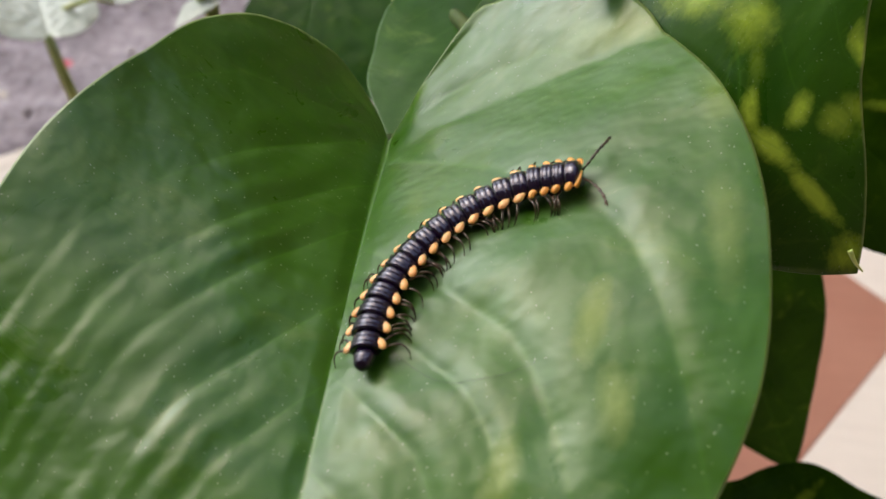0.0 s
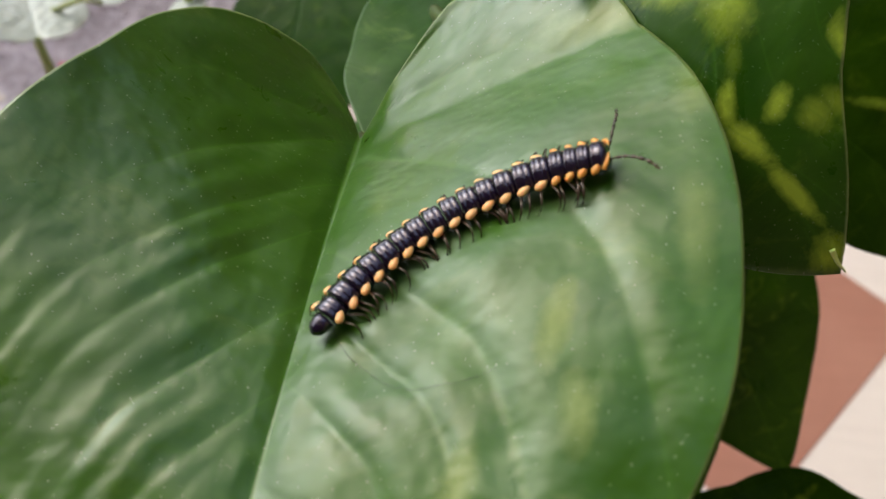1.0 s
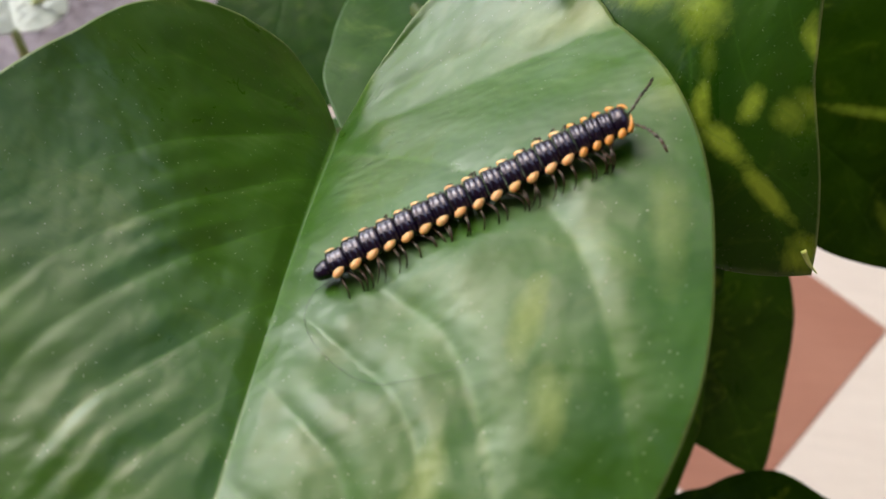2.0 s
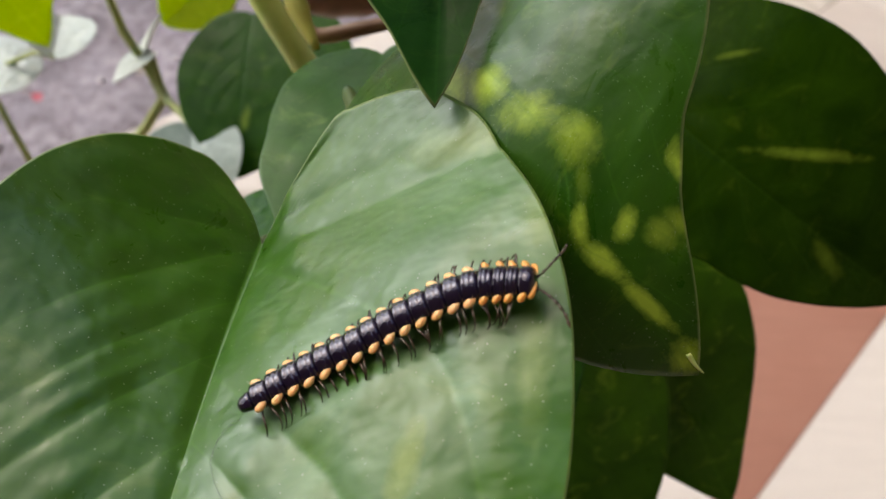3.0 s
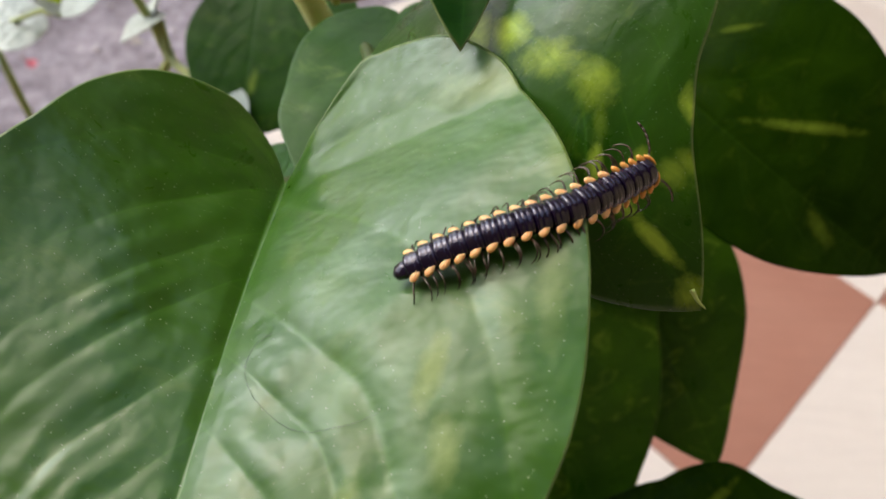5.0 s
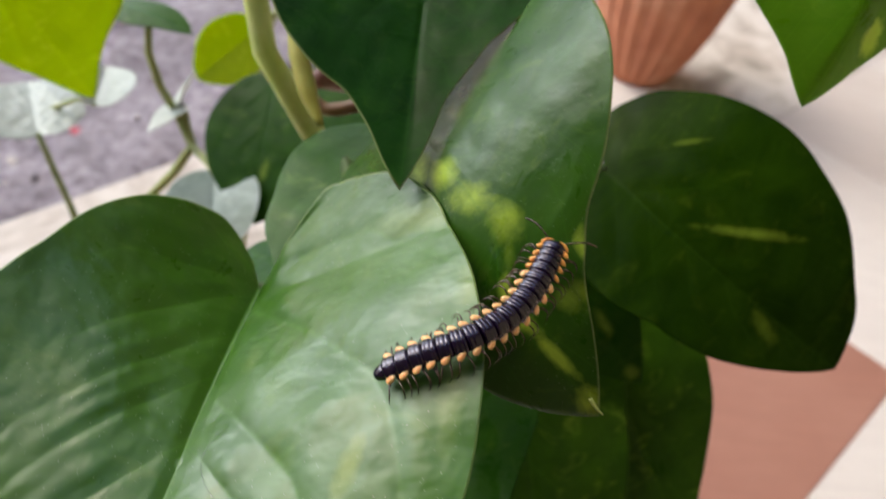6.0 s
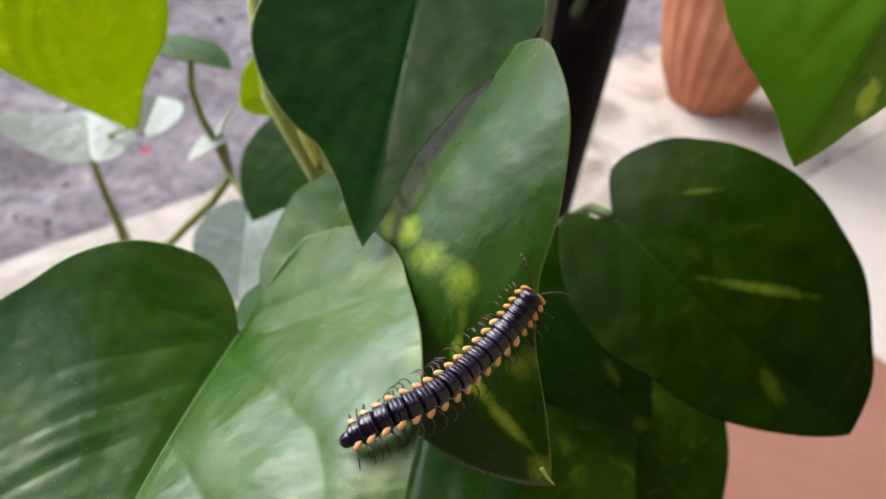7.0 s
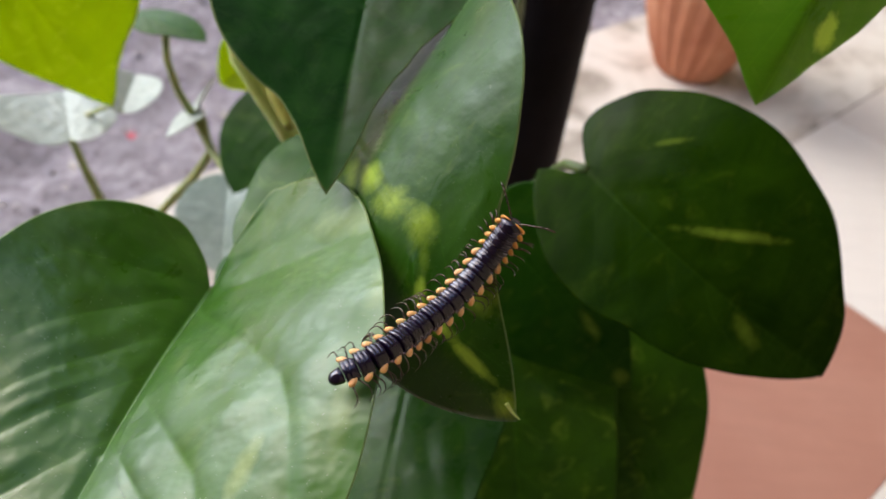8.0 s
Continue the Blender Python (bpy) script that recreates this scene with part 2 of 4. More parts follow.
        for level in (0, 1):
            grid = []
            for side, i in order:
                a, rmax = radians(ang[i]), radii[side][i]
                wob = 1 + 0.008 * noise.noise(Vector((ang[i] * 0.05, side * 7.0, self.seed)))
                col = []
                for j in range(1, rings + 1):
                    f = (j / rings) ** 0.85
                    x = (1 if side == 0 else -1) * rmax * wob * f * math.sin(a)
                    y = self.heart + rmax * wob * f * math.cos(a)
                    z = self.height(x, y)
                    edge = 1.0 if j < rings else 0.25
                    p = Vector(self.place(x, y, z)) - nz * (thick * level * edge)
                    vert = bm.verts.new(p)
                    out = x - self.crook(y)
                    vert[lay] = (out, y, self.vein(out, y))
                    vert[rim_lay] = 1.0 if j == rings and (rim_edge == "both" or rim_edge == "far" and side == 1) else 0.0
                    col.append(vert)
                grid.append(col)
            c = bm.verts.new(Vector(self.place(0, self.heart, self.height(0, self.heart))) - nz * thick * level)
            c[lay] = (0, self.heart, self.vein(0, self.heart))
            rows.append((grid, c))
        n = len(order)
        for level, (grid, c) in enumerate(rows):
            for i in range(n):
                a, b = grid[i], grid[(i + 1) % n]
                faces = [(c, a[0], b[0])] + [(a[j], a[j + 1], b[j + 1], b[j]) for j in range(rings - 1)]
                for f in faces:
                    bm.faces.new(f[::-1] if level == 0 else f)
        top, low = rows[0][0], rows[1][0]
        for i in range(n):
            k = (i + 1) % n
            bm.faces.new((top[i][-1], low[i][-1], low[k][-1], top[k][-1]))
        bmesh.ops.recalc_face_normals(bm, faces=bm.faces)
        return part(name, bm, material, parent, label)


# ---- the floor ----
TURN = math.atan2(0.6903, 0.7235)
TILE = 0.298
CORNER = (0.662, -0.048)


def plan(d, n, z=0.0):
    """A point of the floor from its distances along and across the paving."""
    c, s = math.cos(TURN), math.sin(TURN)
    return Vector((d * c - n * s, d * s + n * c, z))


def soil_material():
    m, nt, b = shader("soil", 0.95)
    a = noise_tex(nt, 9, 8, 0.65)
    g = noise_tex(nt, 70, 6, 0.7)
    col = ramp(nt, a, (0.3, (0.21, 0.18, 0.20)), (0.5, (0.38, 0.33, 0.37)), (0.72, (0.56, 0.50, 0.54)))
    col = mix(nt, ramp(nt, g, (0.42, (0, 0, 0)), (0.7, (1, 1, 1))), col, (0.13, 0.10, 0.115))
    nt.links.new(col, b.inputs["Base Color"])
    bump(nt, b, g, 0.8, 0.01)
    return m


def concrete_material():
    m, nt, b = shader("weathered concrete", 0.85)
    a = noise_tex(nt, 9, 8, 0.62, distortion=0.8)
    g = noise_tex(nt, 90, 5, 0.7)
    col = ramp(nt, a, (0.34, (0.33, 0.27, 0.22)), (0.43, (0.56, 0.48, 0.42)), (0.51, (0.74, 0.66, 0.60)), (0.70, (0.82, 0.75, 0.69)))
    col = mix(nt, calc(nt, "MULTIPLY", g, 0.35), col, (0.3, 0.27, 0.25))
    nt.links.new(col, b.inputs["Base Color"])
    bump(nt, b, g, 0.4, 0.002)
    return m


def tile_material(name, base, worn):
    m, nt, b = shader(name, 0.42)
    a = noise_tex(nt, 6, 6, 0.6)
    g = noise_tex(nt, 140, 4, 0.6)
    info = nt.nodes.new("ShaderNodeObjectInfo")
    col = mix(nt, ramp(nt, a, (0.4, (0, 0, 0)), (0.7, (1, 1, 1))), base, worn)
    col = mix(nt, calc(nt, "MULTIPLY", info.outputs["Random"], 0.12), col, [c * 0.8 for c in base])
    col = mix(nt, calc(nt, "MULTIPLY", g, 0.2), col, [c * 0.75 for c in base])
    nt.links.new(col, b.inputs["Base Color"])
    # faint streaks as of brushed clay
    run = add(nt, "Mapping", Scale=(14.0, 120.0, 1.0), Rotation=(0, 0, radians(-38)))
    nt.links.new(nt.nodes.new("ShaderNodeTexCoord").outputs["Object"], run.inputs["Vector"])
    streak = noise_tex(nt, 1.0, 4, 0.6, run.outputs[0])
    nt.links.new(mix(nt, calc(nt, "MULTIPLY", ramp(nt, streak, (0.4, (0, 0, 0)), (0.7, (1, 1, 1))), 0.22), col, [c * 0.7 for c in base]), b.inputs["Base Color"])
    nt.links.new(calc(nt, "MULTIPLY_ADD", a, 0.3, 0.3), b.inputs["Roughness"])
    return m


SOIL = soil_material()
CONCRETE = concrete_material()
GROUT = tile_material("grout", (0.62, 0.5, 0.47), (0.66, 0.56, 0.53))
PINK = tile_material("pink tile", (0.38, 0.175, 0.13), (0.45, 0.225, 0.17))
CREAM = tile_material("cream tile", (0.74, 0.665, 0.63), (0.79, 0.73, 0.695))
PALE_PINK = tile_material("pale pinkish-cream tile", (0.68, 0.59, 0.55), (0.75, 0.67, 0.63))


def box(bm, lo, hi, bevel=0.0):
    made = bmesh.ops.create_cube(bm, size=1.0)["verts"]
    for v in made:
        v.co = Vector((lo[k] + (v.co[k] + 0.5) * (hi[k] - lo[k]) for k in range(3)))
    if bevel:
        edges = {e for v in made for e in v.link_edges}
        bmesh.ops.bevel(bm, geom=list(edges), offset=bevel, segments=2, affect="EDGES")
    return bm


def ground():
    """One sheet of earth out to the horizon, lumpy near the paving."""
    bm = bmesh.new()
    steps = [-40, -12, -5, -2.5] + list(np.linspace(-1.6, 2.6, 150)) + [3.5, 6, 14, 40]
    cross = [-40, -12, -4, -1.0, 0.3, 0.5] + list(np.linspace(0.56, 2.4, 80)) + [3.2, 5, 12, 40]
    rows = []
    for n in cross:
        row = []
        for d in steps:
            z = -0.035
            if 0.56 <= n <= 2.4 and -1.6 <= d <= 2.6:
                z += 0.018 * noise.noise(Vector((d * 9, n * 9, 0))) + 0.012 * noise.noise(Vector((d * 27, n * 27, 3))) + 0.012
            row.append(bm.verts.new(plan(d, n, z)))
        rows.append(row)
    for a, b in zip(rows, rows[1:]):
        for k in range(len(steps) - 1):
            bm.faces.new((a[k], a[k + 1], b[k + 1], b[k]))
    ob = mesh_object("ground", bm, SOIL)
    return tagged(ob, "loose grey-brown garden soil beside the paving", "ground", kind="structure")


def paving():
    bm = bmesh.new()
    box(bm, (CORNER[0] - 4 * TILE, CORNER[1] - 3 * TILE, -0.06), (CORNER[0] + 5 * TILE, CORNER[1] + TILE, -0.006))
    bm.transform(Matrix.Rotation(TURN, 4, "Z"))
    floor = tagged(mesh_object("floor", bm, GROUT, smooth=False), "porch floor of pink and cream square tiles", "floor", kind="structure")
    bm = bmesh.new()
    box(bm, (-2.5, CORNER[1] + TILE + 0.001, -0.06), (3.2, 0.575, 0.0), 0.001)
    bmesh.ops.subdivide_edges(bm, edges=[e for e in bm.edges if e.calc_length() > 1], cuts=60)
    for v in bm.verts:
        if v.co.y > 0.5:
            v.co.y += 0.006 * noise.noise(v.co * 14)
    bm.transform(Matrix.Rotation(TURN, 4, "Z"))
    tagged(mesh_object("pavement", bm, CONCRETE, smooth=False), "strip of pale stained concrete along the soil", "pavement", kind="structure")
    return floor


def soil_bits():
    """Crumbs and dry scraps strewn over the soil."""
    rnd = random.Random(5)
    m, nt, b = shader("soil crumbs", 0.9)
    geo = nt.nodes.new("ShaderNodeNewGeometry")
    nt.links.new(ramp(nt, geo.outputs["Random Per Island"], (0.0, (0.12, 0.10, 0.11)), (0.45, (0.34, 0.29, 0.31)), (0.75, (0.55, 0.49, 0.50)), (0.9, (0.48, 0.42, 0.20)), (1.0, (0.70, 0.66, 0.62))), b.inputs["Base Color"])
    bm = bmesh.new()
    for k in range(900):
        d, n = rnd.uniform(-0.7, 1.6), rnd.uniform(0.6, 1.9)
        r = rnd.choice((0.002, 0.003, 0.004, 0.005, 0.008)) * rnd.uniform(0.7, 1.3)
        z = -0.023 + 0.018 * noise.noise(Vector((d * 9, n * 9, 0))) + 0.012 * noise.noise(Vector((d * 27, n * 27, 3)))
        at = plan(d, n, z + 0.3 * r)
        turn = Matrix.Rotation(rnd.uniform(0, 6.3), 3, "Z") @ Matrix.Rotation(rnd.uniform(0, 1.0), 3, "X")
        size = Vector((rnd.uniform(0.6, 1.6), rnd.uniform(0.6, 1.3), rnd.uniform(0.4, 0.8))) * r
        vs = [bm.verts.new(at + turn @ Vector((x * size.x, y * size.y, w * size.z)))
              for x, y, w in ((1, 0, 0), (0, 1, 0), (-1, 0, 0), (0, -1, 0), (0.1, 0.1, 1), (-0.1, 0, -1))]
        for a, c in ((0, 1), (1, 2), (2, 3), (3, 0)):
            bm.faces.new((vs[a], vs[c], vs[4]))
            bm.faces.new((vs[c], vs[a], vs[5]))
    ob = mesh_object("soil_crumbs", bm, m, smooth=False)
    tagged(ob, "crumbs and dry scraps strewn over the soil", "soil crumbs", kind="stuff")


def petal(d, n):
    m, nt, b = shader("red petal", 0.6)
    nt.links.new(ramp(nt, noise_tex(nt, 200, 3), (0.3, (0.55, 0.08, 0.12)), (0.7, (0.70, 0.18, 0.22))), b.inputs["Base Color"])
    bm = bmesh.new()
    bmesh.ops.create_uvsphere(bm, u_segments=12, v_segments=8, radius=1.0)
    for v in bm.verts:
        v.co = Vector((v.co.x * 0.006, v.co.y * 0.0042, v.co.z * 0.0012 + 0.0025 * (v.co.x * v.co.x + v.co.y)))
    ob = mesh_object("petal", bm, m)
    ob.location = plan(d, n, -0.014)
    tagged(ob, "small fallen red petal on the soil", "petal")


ground()
soil_bits()
petal(0.222, 0.694)
FLOOR = paving()


# ---- unseen porch shell behind the viewer, added to shape the light ----
def shell():
    m, nt, b = shader("cream painted wall", 0.9)
    nt.links.new(ramp(nt, noise_tex(nt, 3, 6, 0.6), (0.3, (0.20, 0.165, 0.095)), (0.7, (0.25, 0.205, 0.125))), b.inputs["Base Color"])
    bm = bmesh.new()
    box(bm, (-1.5, -1.07, -0.06), (2.3, CORNER[1] - 3 * TILE - 0.002, 2.3))
    bm.transform(Matrix.Rotation(TURN, 4, "Z"))
    tagged(mesh_object("wall_south", bm, m, smooth=False), "plain unseen wall added behind the viewer to block light", "wall", kind="structure")
    # end walls out of view, sized to cut off sky and bounce light
    for name, d, n, high in (("wall_west", -0.695, 0.45, 2.297), ("wall_east", 2.097, 4.0, 4.6)):
        bm = bmesh.new()
        box(bm, (d, CORNER[1] - 3 * TILE, -0.03), (d + 0.15, n, high))
        bm.transform(Matrix.Rotation(TURN, 4, "Z"))
        tagged(mesh_object(name, bm, m, smooth=False), "plain unseen end wall added to block sky and bounce light", "wall", kind="structure")
    bm = bmesh.new()
    box(bm, (-1.5, -1.07, 2.3), (2.09, -0.4, 2.42))
    bm.transform(Matrix.Rotation(TURN, 4, "Z"))
    tagged(mesh_object("ceiling", bm, m, smooth=False), "plain unseen ceiling added to block the sky", "ceiling", kind="structure")


shell()


# ---- terracotta pot ----
def terracotta_pot(at):
    m, nt, b = shader("terracotta", 0.8)
    a = noise_tex(nt, 14, 7, 0.65)
    col = ramp(nt, a, (0.3, (0.36, 0.11, 0.055)), (0.55, (0.50, 0.19, 0.10)), (0.78, (0.60, 0.30, 0.19)))
    nt.links.new(col, b.inputs["Base Color"])
    bump(nt, b, noise_tex(nt, 120, 4, 0.6), 0.3, 0.001)
    pot = empty("terracotta_pot", at, "fluted terracotta pot standing on the concrete strip", "plant pot")
    bm = bmesh.new()
    prof = [(0.0, 0.004), (0.034, 0.004), (0.042, 0.0), (0.047, 0.005), (0.063, 0.035), (0.078, 0.078), (0.089, 0.13), (0.096, 0.18), (0.099, 0.2),
            (0.092, 0.2), (0.085, 0.17), (0.07, 0.1), (0.0, 0.09)]
    flutes, sides = 22, 132
    rings = []
    for i, (r, z) in enumerate(prof):
        ring = []
        for k in range(sides):
            w = 2 * math.pi * k / sides
            cut = 0.0048 * (0.5 + 0.5 * math.cos(flutes * w)) ** 0.6 if 3 <= i <= 8 else 0.0
            ring.append(bm.verts.new(((r - cut) * math.cos(w), (r - cut) * math.sin(w), z)))
        rings.append(ring)
    for a_, b_ in zip(rings, rings[1:]):
        for k in range(sides):
            bm.faces.new((a_[k], a_[(k + 1) % sides], b_[(k + 1) % sides], b_[k]))
    bmesh.ops.remove_doubles(bm, verts=bm.verts, dist=1e-6)
    bmesh.ops.recalc_face_normals(bm, faces=bm.faces)
    part("body", bm, m, pot)
    bm = bmesh.new()
    lip = [(0.094, 0.188), (0.108, 0.190), (0.112, 0.197), (0.112, 0.222), (0.107, 0.229), (0.096, 0.228), (0.090, 0.2)]
    rings = [[bm.verts.new((r * math.cos(2 * math.pi * k / 64), r * math.sin(2 * math.pi * k / 64), z)) for k in range(64)] for r, z in lip]
    for a_, b_ in zip(rings, rings[1:] + rings[:1]):
        for k in range(64):
            bm.faces.new((a_[k], a_[(k + 1) % 64], b_[(k + 1) % 64], b_[k]))
    part("rim", bm, m, pot)
    return pot


terracotta_pot((0.345, 0.93, 0.0))


# ---- support pole ----
def pole(at, radius, height):
    m, nt, b = shader("black pole", 0.6)
    a = noise_tex(nt, 30, 7, 0.7)
    nt.links.new(ramp(nt, a, (0.35, (0.004, 0.003, 0.004)), (0.58, (0.010, 0.008, 0.011)), (0.74, (0.05, 0.045, 0.05))), b.inputs["Base Color"])
    nt.links.new(calc(nt, "MULTIPLY_ADD", a, 0.4, 0.45), b.inputs["Roughness"])
    b.inputs["Specular IOR Level"].default_value = 0.07
    bump(nt, b, noise_tex(nt, 160, 5, 0.6), 0.5, 0.001)
    bm = bmesh.new()
    n = 40
    tube(bm, [(0, 0, height * k / 4) for k in range(5)], [radius] * 5, 28, n)
    for v in bm.verts:
        v.co.xy *= 1 + 0.03 * noise.noise(v.co * 60)
    ob = mesh_object("support_pole", bm, m)
    ob.location = at
    return tagged(ob, "worn black support pole behind the leaves", "pole")


pole((0.066, 0.24, -0.006), 0.0155, 0.95)

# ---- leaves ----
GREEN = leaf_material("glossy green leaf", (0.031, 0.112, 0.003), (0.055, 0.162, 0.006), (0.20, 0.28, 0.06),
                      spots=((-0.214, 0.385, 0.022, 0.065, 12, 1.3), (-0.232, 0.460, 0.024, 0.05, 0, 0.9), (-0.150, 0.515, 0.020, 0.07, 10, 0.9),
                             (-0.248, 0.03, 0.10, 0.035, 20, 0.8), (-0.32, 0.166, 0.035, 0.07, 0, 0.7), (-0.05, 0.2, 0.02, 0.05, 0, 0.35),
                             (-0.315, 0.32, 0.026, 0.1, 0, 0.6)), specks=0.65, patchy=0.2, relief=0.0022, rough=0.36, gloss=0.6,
                      sheen_mottle=((-0.162, -0.028, 0.05, 0.05, 0, 0.8), (-0.232, 0.090, 0.04, 0.05, 0, 0.6), (-0.289, 0.155, 0.03, 0.04, 0, 0.6),
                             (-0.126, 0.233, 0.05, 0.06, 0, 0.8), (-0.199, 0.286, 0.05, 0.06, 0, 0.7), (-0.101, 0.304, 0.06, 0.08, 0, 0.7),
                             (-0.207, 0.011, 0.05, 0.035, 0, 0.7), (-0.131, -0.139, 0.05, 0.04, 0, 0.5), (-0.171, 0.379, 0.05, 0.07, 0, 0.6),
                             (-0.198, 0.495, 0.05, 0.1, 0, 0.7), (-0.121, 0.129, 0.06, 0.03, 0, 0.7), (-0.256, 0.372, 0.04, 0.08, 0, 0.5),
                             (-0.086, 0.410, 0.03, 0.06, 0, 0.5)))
VARIEGATED = leaf_material("yellow-splashed leaf", (0.014, 0.060, 0.002), (0.034, 0.102, 0.006), (0.31, 0.43, 0.045),
                           spots=((0.050, 0.335, 0.050, 0.08, 10, 1.0), (0.014, 0.410, 0.060, 0.10, -20, 1.0), (0.000, 0.510, 0.060, 0.10, -20, 0.9), (-0.040, 0.620, 0.060, 0.09, -30, 0.7),
                                  (-0.030, 0.680, 0.030, 0.06, 0, 0.3), (-0.205, 0.764, 0.030, 0.06, 0, 0.9), (-0.085, 0.775, 0.024, 0.05, 60, 1.0), (-0.110, 0.820, 0.036, 0.04, 40, 0.6),
                                  (-0.018, 0.730, 0.032, 0.06, 0, 1.1), (-0.018, 0.800, 0.030, 0.08, 0, 1.3), (-0.014, 0.890, 0.024, 0.09, 0, 1.3), (0.0, 0.985, 0.050, 0.045, 0, 1.1),
                                  (-0.150, 0.830, 0.035, 0.05, 0, 0.6)), patchy=0.12, thin=0.05, relief=0.0007, rough=0.33, gloss=0.26, specks=0.6)
# DEEP to STREAKED: darkened greens, shade among the leaves put into the colour
DEEP = leaf_material("shade-deepened green leaf", (0.008, 0.024, 0.001), (0.019, 0.048, 0.002), (0.14, 0.20, 0.02),
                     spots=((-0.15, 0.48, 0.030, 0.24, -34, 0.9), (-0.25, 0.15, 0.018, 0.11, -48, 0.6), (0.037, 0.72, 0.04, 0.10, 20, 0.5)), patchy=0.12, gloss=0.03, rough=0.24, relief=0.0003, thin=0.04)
SHADED = leaf_material("shade-darkened underleaf green", (0.013, 0.070, 0.003), (0.032, 0.120, 0.008), (0.13, 0.24, 0.035), patchy=0.35, gloss=0.28, relief=0.0003)
FOLDED = leaf_material("shade-darkened matt leaf", (0.004, 0.030, 0.001), (0.010, 0.054, 0.003), (0.10, 0.19, 0.03), patchy=0.1, gloss=0.05, rough=0.3, relief=0.0005, thin=0.03)
DIM = leaf_material("shade-dimmed olive underleaf", (0.026, 0.080, 0.003), (0.058, 0.145, 0.007), (0.20, 0.30, 0.03), patchy=0.6, gloss=0.2, relief=0.0003)
GLOSSY = leaf_material("shade-darkened glossy leaf", (0.014, 0.062, 0.003), (0.034, 0.105, 0.008), (0.14, 0.22, 0.03), patchy=0.3, gloss=0.18, rough=0.3, relief=0.0006)
STREAKED = leaf_material("shade-darkened leaf with a pale streak", (0.012, 0.060, 0.003), (0.028, 0.100, 0.006), (0.20, 0.30, 0.04),
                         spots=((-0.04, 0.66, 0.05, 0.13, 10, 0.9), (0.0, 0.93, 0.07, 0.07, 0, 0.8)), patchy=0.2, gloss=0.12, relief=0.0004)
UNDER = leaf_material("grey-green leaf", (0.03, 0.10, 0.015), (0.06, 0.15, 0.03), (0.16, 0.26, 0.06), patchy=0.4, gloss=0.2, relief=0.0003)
LIME = leaf_material("lime leaf", (0.42, 0.58, 0.010), (0.54, 0.70, 0.020), (0.76, 0.84, 0.12), patchy=0.7, thin=0.65, relief=0.0004)
BRIGHT = leaf_material("fresh green leaf", (0.11, 0.33, 0.008), (0.18, 0.42, 0.02), (0.62, 0.78, 0.14),
                       spots=((-0.096, 0.755, 0.06, 0.08, 0, 2.0),), patchy=0.1, thin=0.45, relief=0.0003)
PALE = leaf_material("pale silvery leaf", (0.44, 0.50, 0.46), (0.60, 0.64, 0.61), (0.68, 0.71, 0.69), patchy=0.9, relief=0.0003)
SILVER = leaf_material("grey-green silvery leaf", (0.20, 0.27, 0.22), (0.34, 0.40, 0.36), (0.46, 0.52, 0.47), patchy=0.5, relief=0.0003)


def stem_material(name, a, c):
    m, nt, b = shader(name, 0.5)
    nt.links.new(ramp(nt, noise_tex(nt, 90, 6, 0.6), (0.3, a), (0.7, c)), b.inputs["Base Color"])
    b.inputs["Subsurface Weight"].default_value = 0.1
    b.inputs["Subsurface Scale"].default_value = 0.001
    return m


STALK = stem_material("yellow-green stalk", (0.48, 0.60, 0.12), (0.72, 0.79, 0.34))
OLIVE = stem_material("olive petiole", (0.035, 0.06, 0.010), (0.08, 0.12, 0.02))
SHEATH = stem_material("yellow leaf sheath", (0.28, 0.26, 0.04), (0.48, 0.46, 0.10))
TWIG = stem_material("brown twig", (0.09, 0.04, 0.02), (0.22, 0.11, 0.05))
HUSK = stem_material("dry brown husk", (0.07, 0.022, 0.016), (0.16, 0.06, 0.045))
GREY = stem_material("grey-green stem", (0.20, 0.25, 0.06), (0.38, 0.41, 0.15))

HEART = (0.65, 0.50, 0.42, 0.38, 0.37, 0.38, 0.40, 0.43, 0.46, 0.47, 0.45, 0.40, 0.35)
WIDE = (0.65, 0.60, 0.60, 0.62, 0.64, 0.64, 0.62, 0.58, 0.52, 0.48, 0.44, 0.40, 0.35)
SLIM = (0.65, 0.42, 0.30, 0.24, 0.22, 0.23, 0.25, 0.29, 0.33, 0.36, 0.38, 0.37, 0.35)

pothos = empty("pothos_plant", (0.06, 0.2, 0.0), "climbing pothos with large heart-shaped glossy leaves", "plant")


def cm(*p):
    return tuple(c * CM for c in p)


def grow(plant, blade, material, label="", **how):
    ob = blade.build("leaf", material, plant, label, **how)
    ob.matrix_parent_inverse = Matrix.Translation(plant.location).inverted()
    return ob


def stem(plant, name, points, radii, material, sides=10):
    bm = tube(bmesh.new(), [cm(*p) for p in points], [r * CM for r in radii], sides)
    ob = part(name, bm, material, plant)
    ob.matrix_parent_inverse = Matrix.Translation(plant.location).inverted()
    return ob


